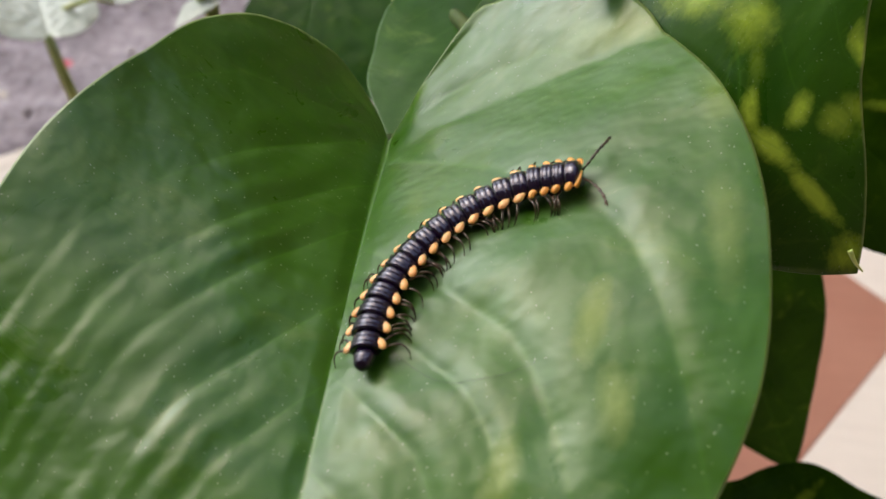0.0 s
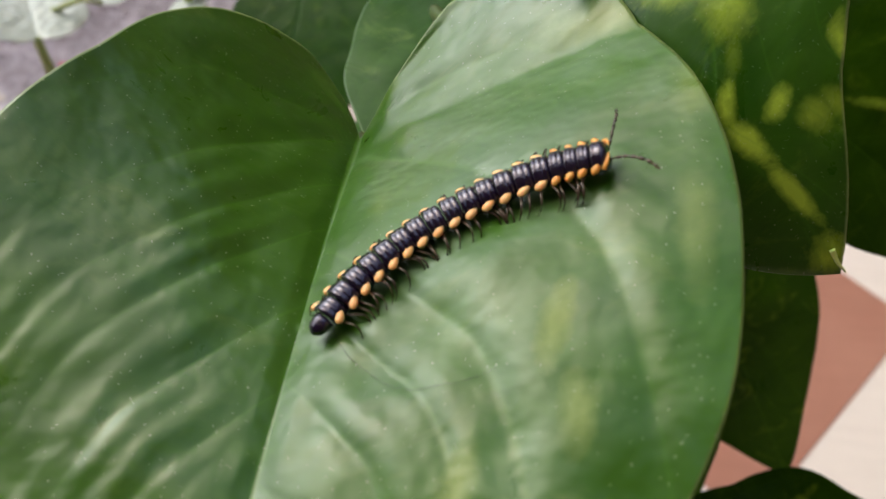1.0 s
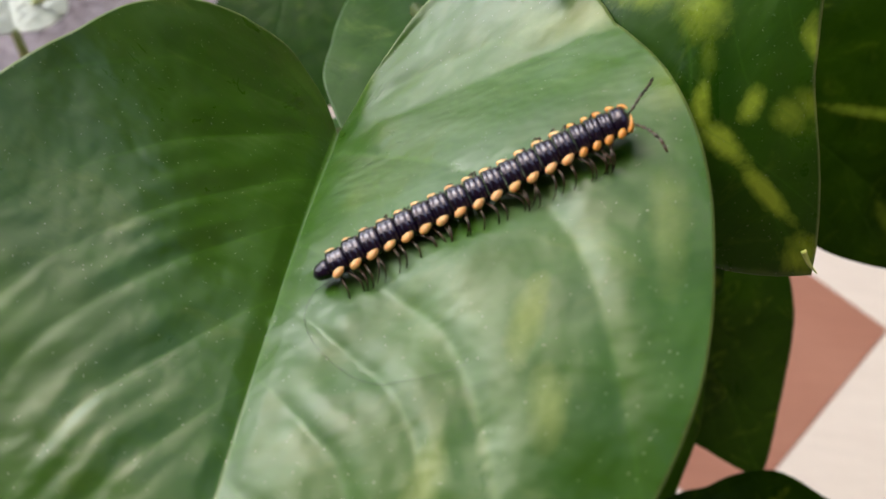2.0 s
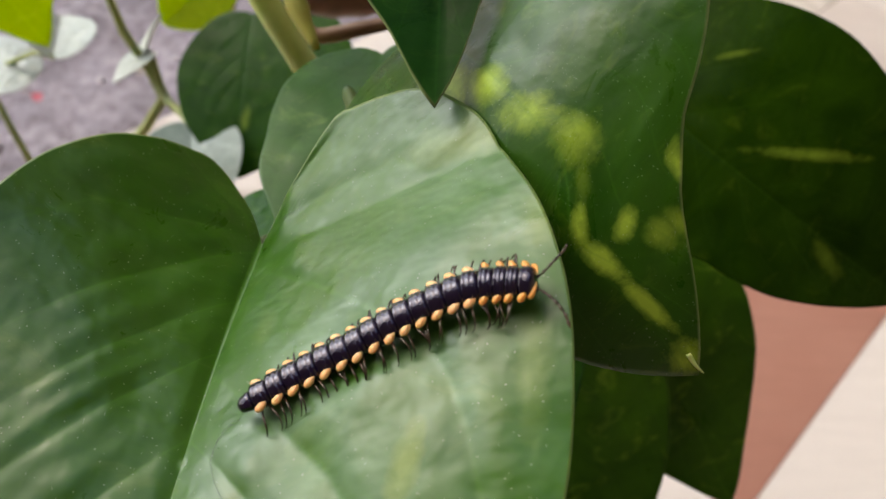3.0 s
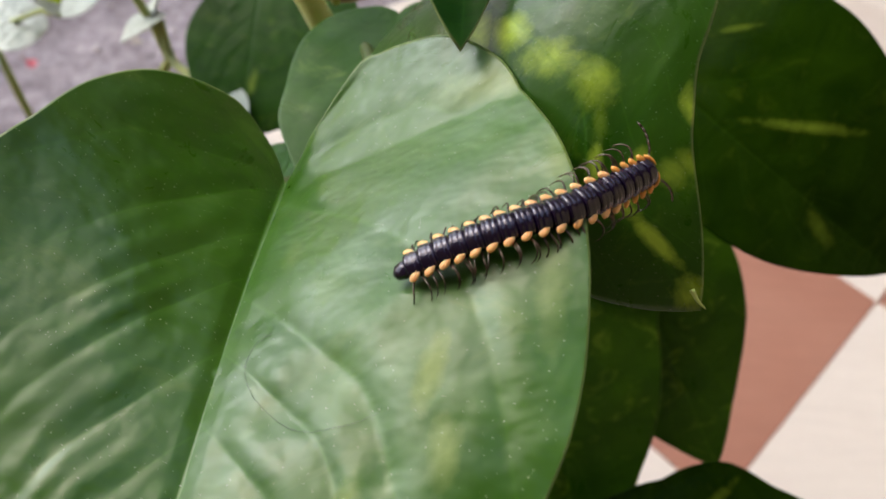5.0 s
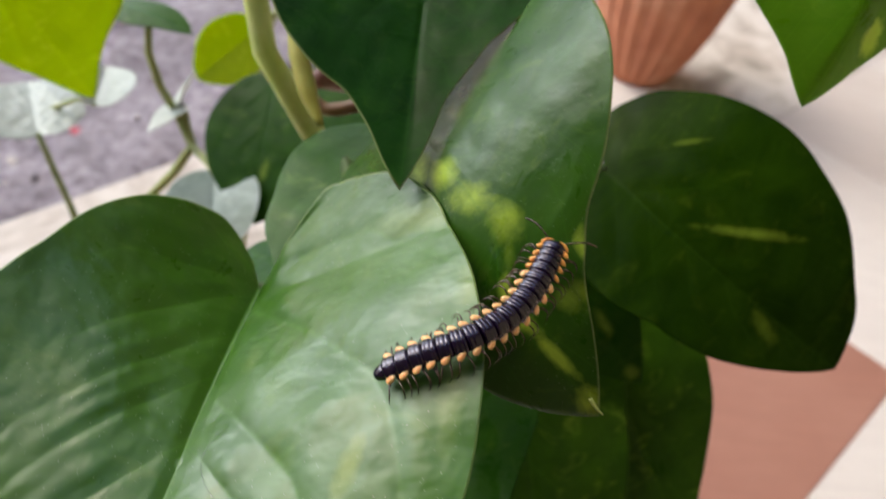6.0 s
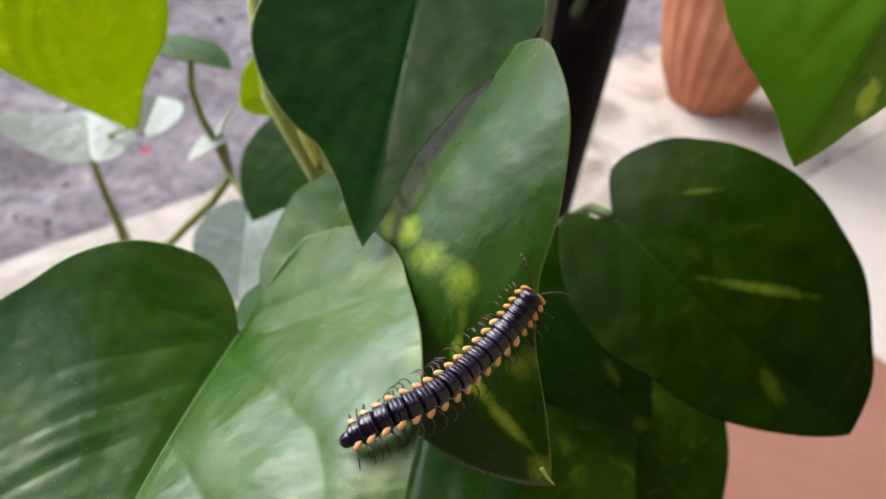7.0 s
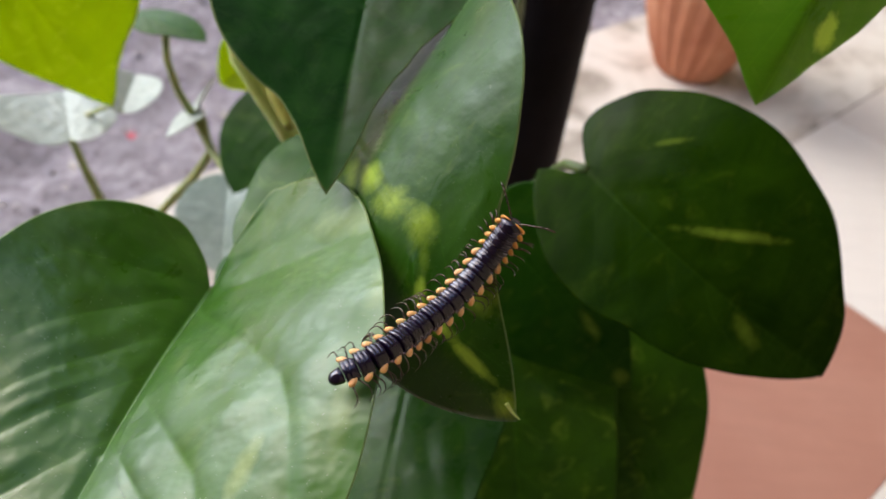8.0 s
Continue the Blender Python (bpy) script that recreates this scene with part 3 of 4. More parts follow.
main = Blade((1.16, 6.35, 42.28), (0.55, -1.2, 42.6), (0.003, 0.042, 0.999), (0.233, -0.359, 0.655, 0.923, -0.1, -0.104, -1.4, -1.033),
             (0.650, 0.560, 0.470, 0.410, 0.360, 0.337, 0.333, 0.351, 0.399, 0.449, 0.470, 0.418, 0.350),
             (0.65, 0.49, 0.40, 0.36, 0.35, 0.35, 0.36, 0.395, 0.432, 0.45, 0.448, 0.385, 0.35), quilt=0.0049, ripple=0.0045, seed=1, lobe=(-0.5, 1.5), far=(1.0, 1.7), drop=1.0,
             creases=((-0.6, -0.4, -0.25, -0.10, 0.022, 0.125, 0.21, 0.323, 0.42, 0.52, 0.63, 0.78, 1.0),
                      (-0.6, -0.36, -0.24, -0.12, 0.062, 0.245, 0.325, 0.41, 0.50, 0.60, 0.72, 1.0)))
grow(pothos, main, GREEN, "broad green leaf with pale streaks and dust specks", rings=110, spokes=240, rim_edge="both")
second = Blade((2.6, 8.4, 43.6), (4.97, 4.5, 43.0), (-0.294, -0.317, 0.902), (1.051, -0.99, -0.45, 0.45, -0.01, 0.111, -0.63, -0.129),
               (0.67, 0.56, 0.46, 0.38, 0.33, 0.32, 0.33, 0.36, 0.40, 0.42, 0.41, 0.38, 0.35),
               (0.67, 0.455, 0.40, 0.395, 0.415, 0.445, 0.50, 0.52, 0.50, 0.46, 0.43, 0.39, 0.35), quilt=0.002, ripple=0.003, seed=2, arch=0.075)
grow(pothos, second, VARIEGATED, "green leaf splashed with yellow, brown-tipped", rings=56, spokes=128, rim_edge="far")
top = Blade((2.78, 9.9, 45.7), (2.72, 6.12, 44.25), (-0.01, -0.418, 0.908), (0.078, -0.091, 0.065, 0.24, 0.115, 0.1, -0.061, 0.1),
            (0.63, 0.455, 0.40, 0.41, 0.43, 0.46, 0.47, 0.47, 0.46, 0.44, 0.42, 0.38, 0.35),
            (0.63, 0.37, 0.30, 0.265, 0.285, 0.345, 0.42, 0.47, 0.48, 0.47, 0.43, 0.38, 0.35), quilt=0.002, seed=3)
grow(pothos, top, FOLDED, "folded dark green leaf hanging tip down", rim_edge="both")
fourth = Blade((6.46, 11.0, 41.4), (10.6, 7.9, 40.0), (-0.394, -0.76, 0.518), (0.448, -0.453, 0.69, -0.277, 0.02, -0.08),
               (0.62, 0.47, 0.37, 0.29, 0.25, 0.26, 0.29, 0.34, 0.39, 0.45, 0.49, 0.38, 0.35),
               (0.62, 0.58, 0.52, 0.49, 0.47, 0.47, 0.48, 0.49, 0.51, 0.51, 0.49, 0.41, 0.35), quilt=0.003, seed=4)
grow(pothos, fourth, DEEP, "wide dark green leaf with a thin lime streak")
fresh = Blade((8.4, 10.5, 48.0), (7.6, 8.1, 44.8), (0.052, -0.805, 0.591), (0.625, -0.628, -0.434, -0.601),
              (0.65, 0.53, 0.49, 0.47, 0.46, 0.46, 0.46, 0.47, 0.47, 0.46, 0.44, 0.39, 0.35),
              (0.65, 0.49, 0.42, 0.37, 0.37, 0.39, 0.42, 0.45, 0.47, 0.46, 0.44, 0.39, 0.35), quilt=0.006, seed=5)
grow(pothos, fresh, BRIGHT, "fresh bright green leaf with one yellow spot")
# the shaded leaves underneath, part of the shade put into their colours
OVAL = (0.62, 0.54, 0.47, 0.42, 0.39, 0.38, 0.38, 0.40, 0.42, 0.43, 0.42, 0.39, 0.35)
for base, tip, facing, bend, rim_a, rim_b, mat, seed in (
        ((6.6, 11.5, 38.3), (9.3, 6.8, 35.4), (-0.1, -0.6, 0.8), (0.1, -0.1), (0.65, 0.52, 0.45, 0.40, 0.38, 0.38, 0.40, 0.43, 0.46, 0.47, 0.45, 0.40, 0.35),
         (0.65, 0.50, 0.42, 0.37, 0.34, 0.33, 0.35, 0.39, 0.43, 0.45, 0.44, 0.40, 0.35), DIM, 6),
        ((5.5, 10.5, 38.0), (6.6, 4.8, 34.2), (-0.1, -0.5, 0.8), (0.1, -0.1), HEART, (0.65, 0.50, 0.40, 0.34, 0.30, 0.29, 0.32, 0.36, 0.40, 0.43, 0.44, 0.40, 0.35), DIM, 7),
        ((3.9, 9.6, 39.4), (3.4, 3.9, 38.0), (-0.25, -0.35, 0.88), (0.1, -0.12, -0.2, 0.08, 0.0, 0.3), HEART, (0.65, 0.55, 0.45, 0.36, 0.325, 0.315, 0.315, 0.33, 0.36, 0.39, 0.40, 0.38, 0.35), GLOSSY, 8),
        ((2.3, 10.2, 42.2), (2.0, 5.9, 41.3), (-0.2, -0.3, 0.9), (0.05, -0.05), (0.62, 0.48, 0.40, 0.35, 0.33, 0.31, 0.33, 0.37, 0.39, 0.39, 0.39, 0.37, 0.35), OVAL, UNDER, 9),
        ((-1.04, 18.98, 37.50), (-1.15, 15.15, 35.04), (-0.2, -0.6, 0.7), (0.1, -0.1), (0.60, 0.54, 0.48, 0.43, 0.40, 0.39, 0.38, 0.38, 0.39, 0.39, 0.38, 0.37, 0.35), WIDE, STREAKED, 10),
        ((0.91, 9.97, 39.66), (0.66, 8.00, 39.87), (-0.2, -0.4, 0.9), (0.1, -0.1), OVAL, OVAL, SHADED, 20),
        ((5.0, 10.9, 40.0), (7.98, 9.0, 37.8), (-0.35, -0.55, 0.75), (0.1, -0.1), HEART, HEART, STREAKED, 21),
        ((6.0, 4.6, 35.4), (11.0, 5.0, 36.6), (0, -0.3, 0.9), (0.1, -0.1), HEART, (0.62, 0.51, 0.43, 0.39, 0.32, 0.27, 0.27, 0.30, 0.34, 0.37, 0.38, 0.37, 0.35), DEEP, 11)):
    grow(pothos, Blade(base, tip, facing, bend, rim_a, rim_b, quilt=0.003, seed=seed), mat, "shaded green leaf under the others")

HAIR, hair_nt, hair_b = shader("dark hair", 0.4)
hair_nt.links.new(ramp(hair_nt, noise_tex(hair_nt, 300, 3), (0.3, (0.010, 0.012, 0.008)), (0.7, (0.03, 0.03, 0.02))), hair_b.inputs["Base Color"])


def hair_strand(leaf, spots):
    """A thin strand that lies on the leaf blade, through places given in leaf lengths."""
    pts = spline([(x, y, 0) for x, y in spots], 40)
    lay = [Vector(leaf.place(x, y, leaf.height(x, y) + 0.0016)) for x, y, _ in pts]
    ob = mesh_object("hair_strand", tube(bmesh.new(), lay, [0.000012] * 2, 5, 120), HAIR)
    return tagged(ob, "thin dark curled hair lying on the green leaf", "hair")


hair_strand(main, ((-0.05, 0.315), (-0.036, 0.327), (-0.031, 0.353), (-0.042, 0.38), (-0.059, 0.401), (-0.095, 0.428), (-0.138, 0.432), (-0.172, 0.42)))

tip_at = [tuple(c / CM for c in second.place(x, y, second.height(x, y))) for x, y in ((0.0, 0.985), (-0.002, 1.005), (-0.008, 1.022))]
stem(pothos, "drip_tip", tip_at, (0.022, 0.016, 0.006), STALK)
stem(pothos, "stalk", ((0.2, 12.4, 47.5), (-0.1, 11.9, 44.2), (0.2, 11.3, 43.0), (0.8, 10.8, 41.9), (2.2, 11.8, 39.5), (4.6, 17.0, 30.0), (5.8, 22.2, 14.0), (5.9, 22.5, -0.6)),
     (0.20, 0.21, 0.24, 0.20, 0.24, 0.32, 0.35, 0.35), STALK, 12)
stem(pothos, "petiole", ((1.16, 6.4, 42.2), (1.2, 7.4, 41.4), (1.4, 9.2, 41.0), (1.5, 10.9, 41.2)), (0.09, 0.1, 0.12, 0.14), OLIVE)
stem(pothos, "petiole", ((2.0, 8.3, 42.45), (1.9, 9.4, 42.0), (1.6, 10.9, 41.4)), (0.09, 0.1, 0.13), OLIVE)
stem(pothos, "petiole", ((6.46, 11.0, 41.4), (6.2, 11.8, 40.9), (5.6, 14.0, 38.0), (5.6, 21.0, 31.0)), (0.1, 0.11, 0.13, 0.16), OLIVE)
stem(pothos, "petiole", ((2.78, 9.9, 45.7), (3.6, 12.0, 46.6), (5.0, 17.0, 44.0), (5.7, 22.6, 36.0)), (0.1, 0.11, 0.13, 0.16), OLIVE)
stem(pothos, "petiole", ((8.4, 10.5, 48.0), (8.0, 13.0, 49.0), (6.9, 18.0, 47.0), (6.4, 22.6, 40.0)), (0.1, 0.11, 0.13, 0.16), OLIVE)
stem(pothos, "sheath", ((0.75, 10.90, 43.60), (0.97, 10.48, 43.18), (1.18, 10.05, 42.81), (1.44, 9.65, 42.52)), (0.05, 0.16, 0.15, 0.05), SHEATH)
stem(pothos, "aerial_root", ((1.06, 11.50, 41.75), (1.33, 11.40, 41.65), (1.98, 11.40, 41.85), (2.60, 11.45, 42.00)), (0.12, 0.13, 0.12, 0.08), TWIG)
stem(pothos, "dry_sheath", ((0.95, 12.4, 41.6), (1.35, 12.9, 41.5), (1.95, 13.1, 41.5), (2.6, 13.3, 41.3)), (0.15, 0.36, 0.38, 0.10), HUSK)

# ---- garden plants behind ----
lime = empty("lime_plant", (-0.06, 0.2, -0.03), "young plant with translucent lime leaves", "plant")
grow(lime, Blade((-8.5, 17.5, 42.5), (-5.74, 17.39, 37.01), (0.2, -0.8, 0.6), (0.1, -0.1), (0.65, 0.48, 0.40, 0.35, 0.34, 0.36, 0.39, 0.43, 0.46, 0.47, 0.45, 0.40, 0.35), (0.65, 0.52, 0.48, 0.49, 0.48, 0.47, 0.46, 0.46, 0.46, 0.46, 0.44, 0.40, 0.35), quilt=0.01, seed=12), LIME)
grow(lime, Blade((-2.60, 23.7, 36.30), (-4.72, 23.0, 34.42), (0.1, -0.8, 0.5), (0.1, -0.1, 0.3, 0.3), OVAL, OVAL, seed=13), LIME)
grow(lime, Blade((-5.72, 19.85, 38.62), (-3.36, 19.05, 38.46), (0.05, -0.05, 1.0), (0.15, -0.15, -0.2, -0.2), SLIM, OVAL, seed=14), UNDER, "small green leaf seen edge-on")
stem(lime, "stem", ((-4.72, 19.45, 38.50), (-4.85, 19.42, 37.86), (-4.66, 19.20, 36.96), (-4.38, 19.08, 36.21), (-3.73, 18.89, 35.08), (-3.80, 18.71, 34.39), (-4.56, 18.08, 33.57), (-5.38, 17.45, 32.72), (-6.71, 17.03, 30.97), (-9.5, 21.0, 12.0), (-8.0, 20.0, -2.5)),
     (0.10, 0.15, 0.13, 0.13, 0.17, 0.17, 0.13, 0.13, 0.15, 0.2, 0.25), GREY)
stem(lime, "stem", ((-8.5, 17.5, 42.5), (-14.0, 18.0, 43.5), (-24.0, 20.0, 36.0), (-25.0, 22.0, 10.0), (-16.0, 23.0, -2.5)), (0.12, 0.15, 0.2, 0.22, 0.25), GREY)
stem(lime, "stem", ((-2.60, 23.75, 36.25), (-2.2, 25.41, 36.2), (-2.80, 27.06, 34.86), (-3.75, 26.07, 28.19), (-5.9, 23.0, -2.5)), (0.1, 0.12, 0.14, 0.2, 0.25), GREY)
pale = empty("pale_plant", (-0.09, 0.22, -0.03), "garden plant with pale silvery leaves on grey stems", "plant")
grow(pale, Blade((-9.50, 20.70, 33.00), (-11.17, 23.89, 33.06), (1.10, 0.29, 14.29), (0.08, -0.1, 0.30, 0.10, -0.5, 0.25),
                 (0.56, 0.53, 0.50, 0.48, 0.47, 0.46, 0.46, 0.46, 0.46, 0.46, 0.43, 0.40, 0.35), (0.56, 0.52, 0.50, 0.58, 0.72, 0.80, 0.68, 0.56, 0.52, 0.48, 0.44, 0.40, 0.35), quilt=0.012, ripple=0.016, seed=15), PALE)
grow(pale, Blade((-7.25, 20.49, 34.61), (-7.88, 23.28, 34.34), (0.3, -0.3, 0.9), (0.1, -0.1, 0.5, 0.5), OVAL, OVAL, quilt=0.01, ripple=0.014, seed=16), PALE)
grow(pale, Blade((-3.86, 19.01, 36.01), (-4.64, 17.92, 35.72), (-0.3, 0.1, 1), (0.1, -0.1, 0.2, 0.2), HEART, OVAL, seed=17), PALE, "small young leaf, silvery green")
grow(pale, Blade((-4.08, 18.93, 35.85), (-3.90, 20.59, 36.31), (-0.7, 0.2, 0.7), (0.1, -0.1, 0.4, 0.2), SLIM, SLIM, seed=19), PALE, "small young leaf, still folded")
grow(pale, Blade((-2.43, 16.74, 35.40), (-1.66, 13.27, 34.90), (-0.1, -0.5, 0.8), (0.1, -0.1, 0.2, 0.2), OVAL, OVAL, seed=18), SILVER)
stem(pale, "stem", ((-9.50, 20.70, 33.00), (-9.43, 20.60, 32.63), (-9.07, 20.31, 31.68), (-8.59, 19.87, 30.55), (-8.17, 19.58, 28.49), (-8.6, 24.0, 12.0), (-9.0, 24.0, -2.5)), (0.1, 0.13, 0.14, 0.14, 0.15, 0.2, 0.22), GREY)
stem(pale, "stem", ((-7.25, 20.49, 34.61), (-8.16, 21.59, 34.02), (-10.00, 22.21, 32.61), (-10.47, 22.62, 29.95), (-8.8, 25.0, 10.0), (-9.0, 24.5, -2.5)), (0.08, 0.09, 0.1, 0.12, 0.14, 0.2), GREY)
stem(pale, "stem", ((-2.43, 16.74, 35.40), (-2.80, 17.39, 35.30), (-3.52, 18.43, 35.07), (-3.86, 19.01, 36.01)), (0.1, 0.12, 0.12, 0.08), GREY)


# ---- millipede ----
RINGS = 19


def chitin():
    m, nt, b = shader("glossy black shell", 0.2)
    a = noise_tex(nt, 900, 5, 0.6)
    nt.links.new(ramp(nt, a, (0.3, (0.004, 0.0015, 0.008)), (0.7, (0.011, 0.004, 0.022))), b.inputs["Base Color"])
    nt.links.new(calc(nt, "MULTIPLY_ADD", a, 0.16, 0.08), b.inputs["Roughness"])
    b.inputs["Specular IOR Level"].default_value = 0.35
    b.inputs["Specular Tint"].default_value = (0.80, 0.74, 1.0, 1)
    b.inputs["Coat Weight"].default_value = 0.8
    b.inputs["Coat Roughness"].default_value = 0.08
    b.inputs["Coat IOR"].default_value = 1.62
    b.inputs["Coat Tint"].default_value = (0.93, 0.88, 1.0, 1)
    bump(nt, b, calc(nt, "MULTIPLY_ADD", noise_tex(nt, 1500, 4, 0.65), 0.6, noise_tex(nt, 700, 2, 0.5)), 1.0, 0.00010)
    nt.links.new(b.inputs["Normal"].links[0].from_socket, b.inputs["Coat Normal"])
    return m


def keel_material(name, deep):
    m, nt, b = shader(name, 0.38)
    a = noise_tex(nt, 1200, 4, 0.6)
    info = nt.nodes.new("ShaderNodeObjectInfo")
    col = ramp(nt, a, (0.3, (0.86, 0.42, 0.16)), (0.7, (0.95, 0.58, 0.28)))
    col = mix(nt, calc(nt, "MULTIPLY_ADD", info.outputs["Random"], 0.3, deep), col, (0.78, 0.32, 0.05))
    nt.links.new(col, b.inputs["Base Color"])
    b.inputs["Subsurface Weight"].default_value = 0.15
    b.inputs["Subsurface Scale"].default_value = 0.0004
    return m


SHELL = chitin()
KEEL = keel_material("orange-yellow keel", 0.0)
FRONT = keel_material("deep orange border", 0.6)
LEG, leg_nt, leg_b = shader("brown-black leg", 0.25)
leg_nt.links.new(ramp(leg_nt, noise_tex(leg_nt, 1500, 3, 0.6), (0.35, (0.014, 0.009, 0.006)), (0.75, (0.13, 0.08, 0.05))), leg_b.inputs["Base Color"])
MM = 0.001


def ring_mesh(scale, tail=False, front=False, length=1.0):
    """One body ring, its axis along x: a narrow front collar, a groove and the broad shining back plate."""
    bm = bmesh.new()
    prof = [(0.86, 0.40), (0.84, 0.84), (0.66, 0.93), (0.46, 0.95), (0.36, 0.925), (0.27, 0.965), (0.10, 0.995), (-0.06, 1.0), (-0.15, 0.972), (-0.24, 1.0), (-0.46, 1.01), (-0.62, 0.985), (-0.70, 0.88), (-0.66, 0.4)]
    if front:
        prof = [(1.12, 0.15), (1.10, 0.45), (0.98, 0.72), (0.74, 0.90), (0.42, 0.97), (0.10, 1.0), (-0.12, 0.975), (-0.18, 0.985), (-0.44, 1.0), (-0.64, 0.97), (-0.70, 0.88), (-0.66, 0.4)]
    if tail:
        prof = [(0.86, 0.40), (0.80, 0.80), (0.40, 0.80), (0.1, 0.74), (-0.25, 0.66), (-0.5, 0.5), (-0.68, 0.26), (-0.76, 0.06)]
    sides = 28
    rows = []
    for x, r in prof:
        row = []
        for k in range(sides):
            a = 2 * math.pi * k / sides
            y, z = math.cos(a), math.sin(a)
            y *= 1 + 0.13 * max(0.0, r - 0.9) * 10 * math.exp(-((z - 0.2) / 0.28) ** 2)
            z *= 0.92 if z > 0 else 0.66
            row.append(bm.verts.new((x * 0.78 * length * MM, y * r * 1.24 * scale * MM, z * r * 1.22 * scale * MM)))
        rows.append(row)
    for a_, b_ in zip(rows, rows[1:]):
        for k in range(sides):
            bm.faces.new((a_[k], b_[k], b_[(k + 1) % sides], a_[(k + 1) % sides]))
    bm.faces.new(rows[0])
    bm.faces.new(rows[-1][::-1])
    bmesh.ops.recalc_face_normals(bm, faces=bm.faces)
    return bm


def keel_mesh(side, scale, front):
    """A rounded side keel, swept slightly backwards."""
    bm = bmesh.new()
    bmesh.ops.create_uvsphere(bm, u_segments=14, v_segments=9, radius=1.0)
    for v in bm.verts:
        x, y, z = v.co
        out = y * side
        v.co = Vector((x * (0.33 if front else 0.47) - 0.10 * out, y * 0.37 + side * (0.05 * (1 - x * x) - 0.10 * x), z * 0.23 - 0.05 * out)) * MM
        v.co += Vector((-0.16, side * 1.30 * scale, 0.26)) * MM
    return bm


def leg_mesh(side):
    bm = bmesh.new()
    tube(bm, [Vector(p) * MM for p in ((0, 0, 0), (0.10, side * 0.8, 0.12), (0.22, side * 1.4, 0.14), (0.26, side * 1.88, -0.08), (0.02, side * 2.18, -0.60), (-0.36, side * 2.16, -1.12))],
         [r * MM for r in (0.10, 0.09, 0.078, 0.066, 0.048, 0.02)], 7, 16)
    return bm


def antenna_mesh(side):
    bm = bmesh.new()
    pts = [Vector(p) * MM for p in ((0, 0, 0), (0.7, side * 0.35, 0.25), (1.5, side * 0.95, 0.45), (2.3, side * 1.7, 0.35), (2.8, side * 2.5, 0.05))]
    line = spline(pts, 43)
    rad = [(0.075 + 0.03 * min(1, k / 30) + (0.022 if k % 6 in (2, 3, 4) else -0.018)) * (1 if k < 40 else 0.7) for k in range(43)]
    tube(bm, [Vector(p) for p in line], [r * MM for r in rad], 8, 86)
    return bm


def head_mesh():
    bm = bmesh.new()
    bmesh.ops.create_uvsphere(bm, u_segments=20, v_segments=14, radius=1.0)
    for v in bm.verts:
        x, y, z = v.co
        v.co = Vector((x * 0.62 - 0.32, y * 0.80, z * 0.66 - 0.25 * max(0, x) - 0.34)) * MM
    return bm


BODY_AT = Vector((0.022, 0.045, 0.432))
millipede = empty("millipede", BODY_AT, "glossy black millipede with orange-yellow side keels, crawling over the leaf", "millipede")
meshes = {}


def shared(key, make, name, material, parent, label=""):
    """A part that shares its mesh with the parts built under the same key."""
    if key not in meshes:
        ob = part(name, make(), material, parent, label)
        meshes[key] = ob.data
        return ob
    ob = new(name, meshes[key])
    ob.parent = parent
    return ob


# the four rings behind the head are short, their keels close together
LENGTH = [1.0] * (RINGS - 5) + [0.92, 0.78, 0.68, 0.64, 0.72]
AHEAD = [sum(LENGTH[:i]) + 0.5 * LENGTH[i] for i in range(RINGS)]
STATION = [(a - AHEAD[0]) / (AHEAD[-1] - AHEAD[0]) for a in AHEAD]
SCALE = [min(1.0, 0.80 + 0.10 * i) if i < 3 else (1.0 if i < RINGS - 3 else 0.98 - 0.03 * (i - RINGS + 3)) for i in range(RINGS)]
segments, legs = [], []
for i in range(RINGS):
    s = round(SCALE[i], 2)
    seg = shared(("ring", s, i == 0, i == RINGS - 1, LENGTH[i]), lambda: ring_mesh(s, i == 0, i == RINGS - 1, LENGTH[i] * 1.08), "segment", SHELL, millipede)
    segments.append(seg)
    front = i >= RINGS - 4
    for side in (1, -1):
        if i > 0:
            shared(("keel", side, s, front), lambda: keel_mesh(side, s, front), "keel", FRONT if front else KEEL, seg, "orange-yellow side keel")
        for fore in (0.22, -0.38):
            if i in (0, RINGS - 1):
                continue
            leg = shared(("leg", side), lambda: leg_mesh(side), "leg", LEG, seg)
            legs.append((leg, i, side, fore))


def collar_mesh():
    """The orange border along the front of the first back plate."""
    bm = bmesh.new()
    for side in (1, -1):
        arc = [Vector((0.30 + 0.50 * math.sin(a), side * 1.20 * math.cos(a), 0.10 + 0.50 * math.sin(a))) * MM for a in (0.42 * math.pi * k / 6 for k in range(7))]
        tube(bm, arc, [0.19 * MM, 0.13 * MM, 0.03 * MM], 8, 20)
    return bm


collar = part("collar", collar_mesh(), FRONT, segments[-1], "orange border of the front plate")
head = part("head", head_mesh(), SHELL, millipede, "small black head")
antennae = [part("antenna", antenna_mesh(side), LEG, head, "thin beaded dark antenna") for side in (1, -1)]

# ---- floor tiles ----
tile_meshes = []
for mat in (PINK, CREAM, PALE_PINK):
    bm = bmesh.new()
    box(bm, (0.0003, 0.0003, -0.012), (TILE - 0.0003, TILE - 0.0003, 0.0), 0.0006)
    bm.transform(Matrix.Rotation(TURN, 4, "Z"))
    me = bpy.data.meshes.new("tile")
    bm.to_mesh(me)
    bm.free()
    me.materials.append(mat)
    tile_meshes.append(me)
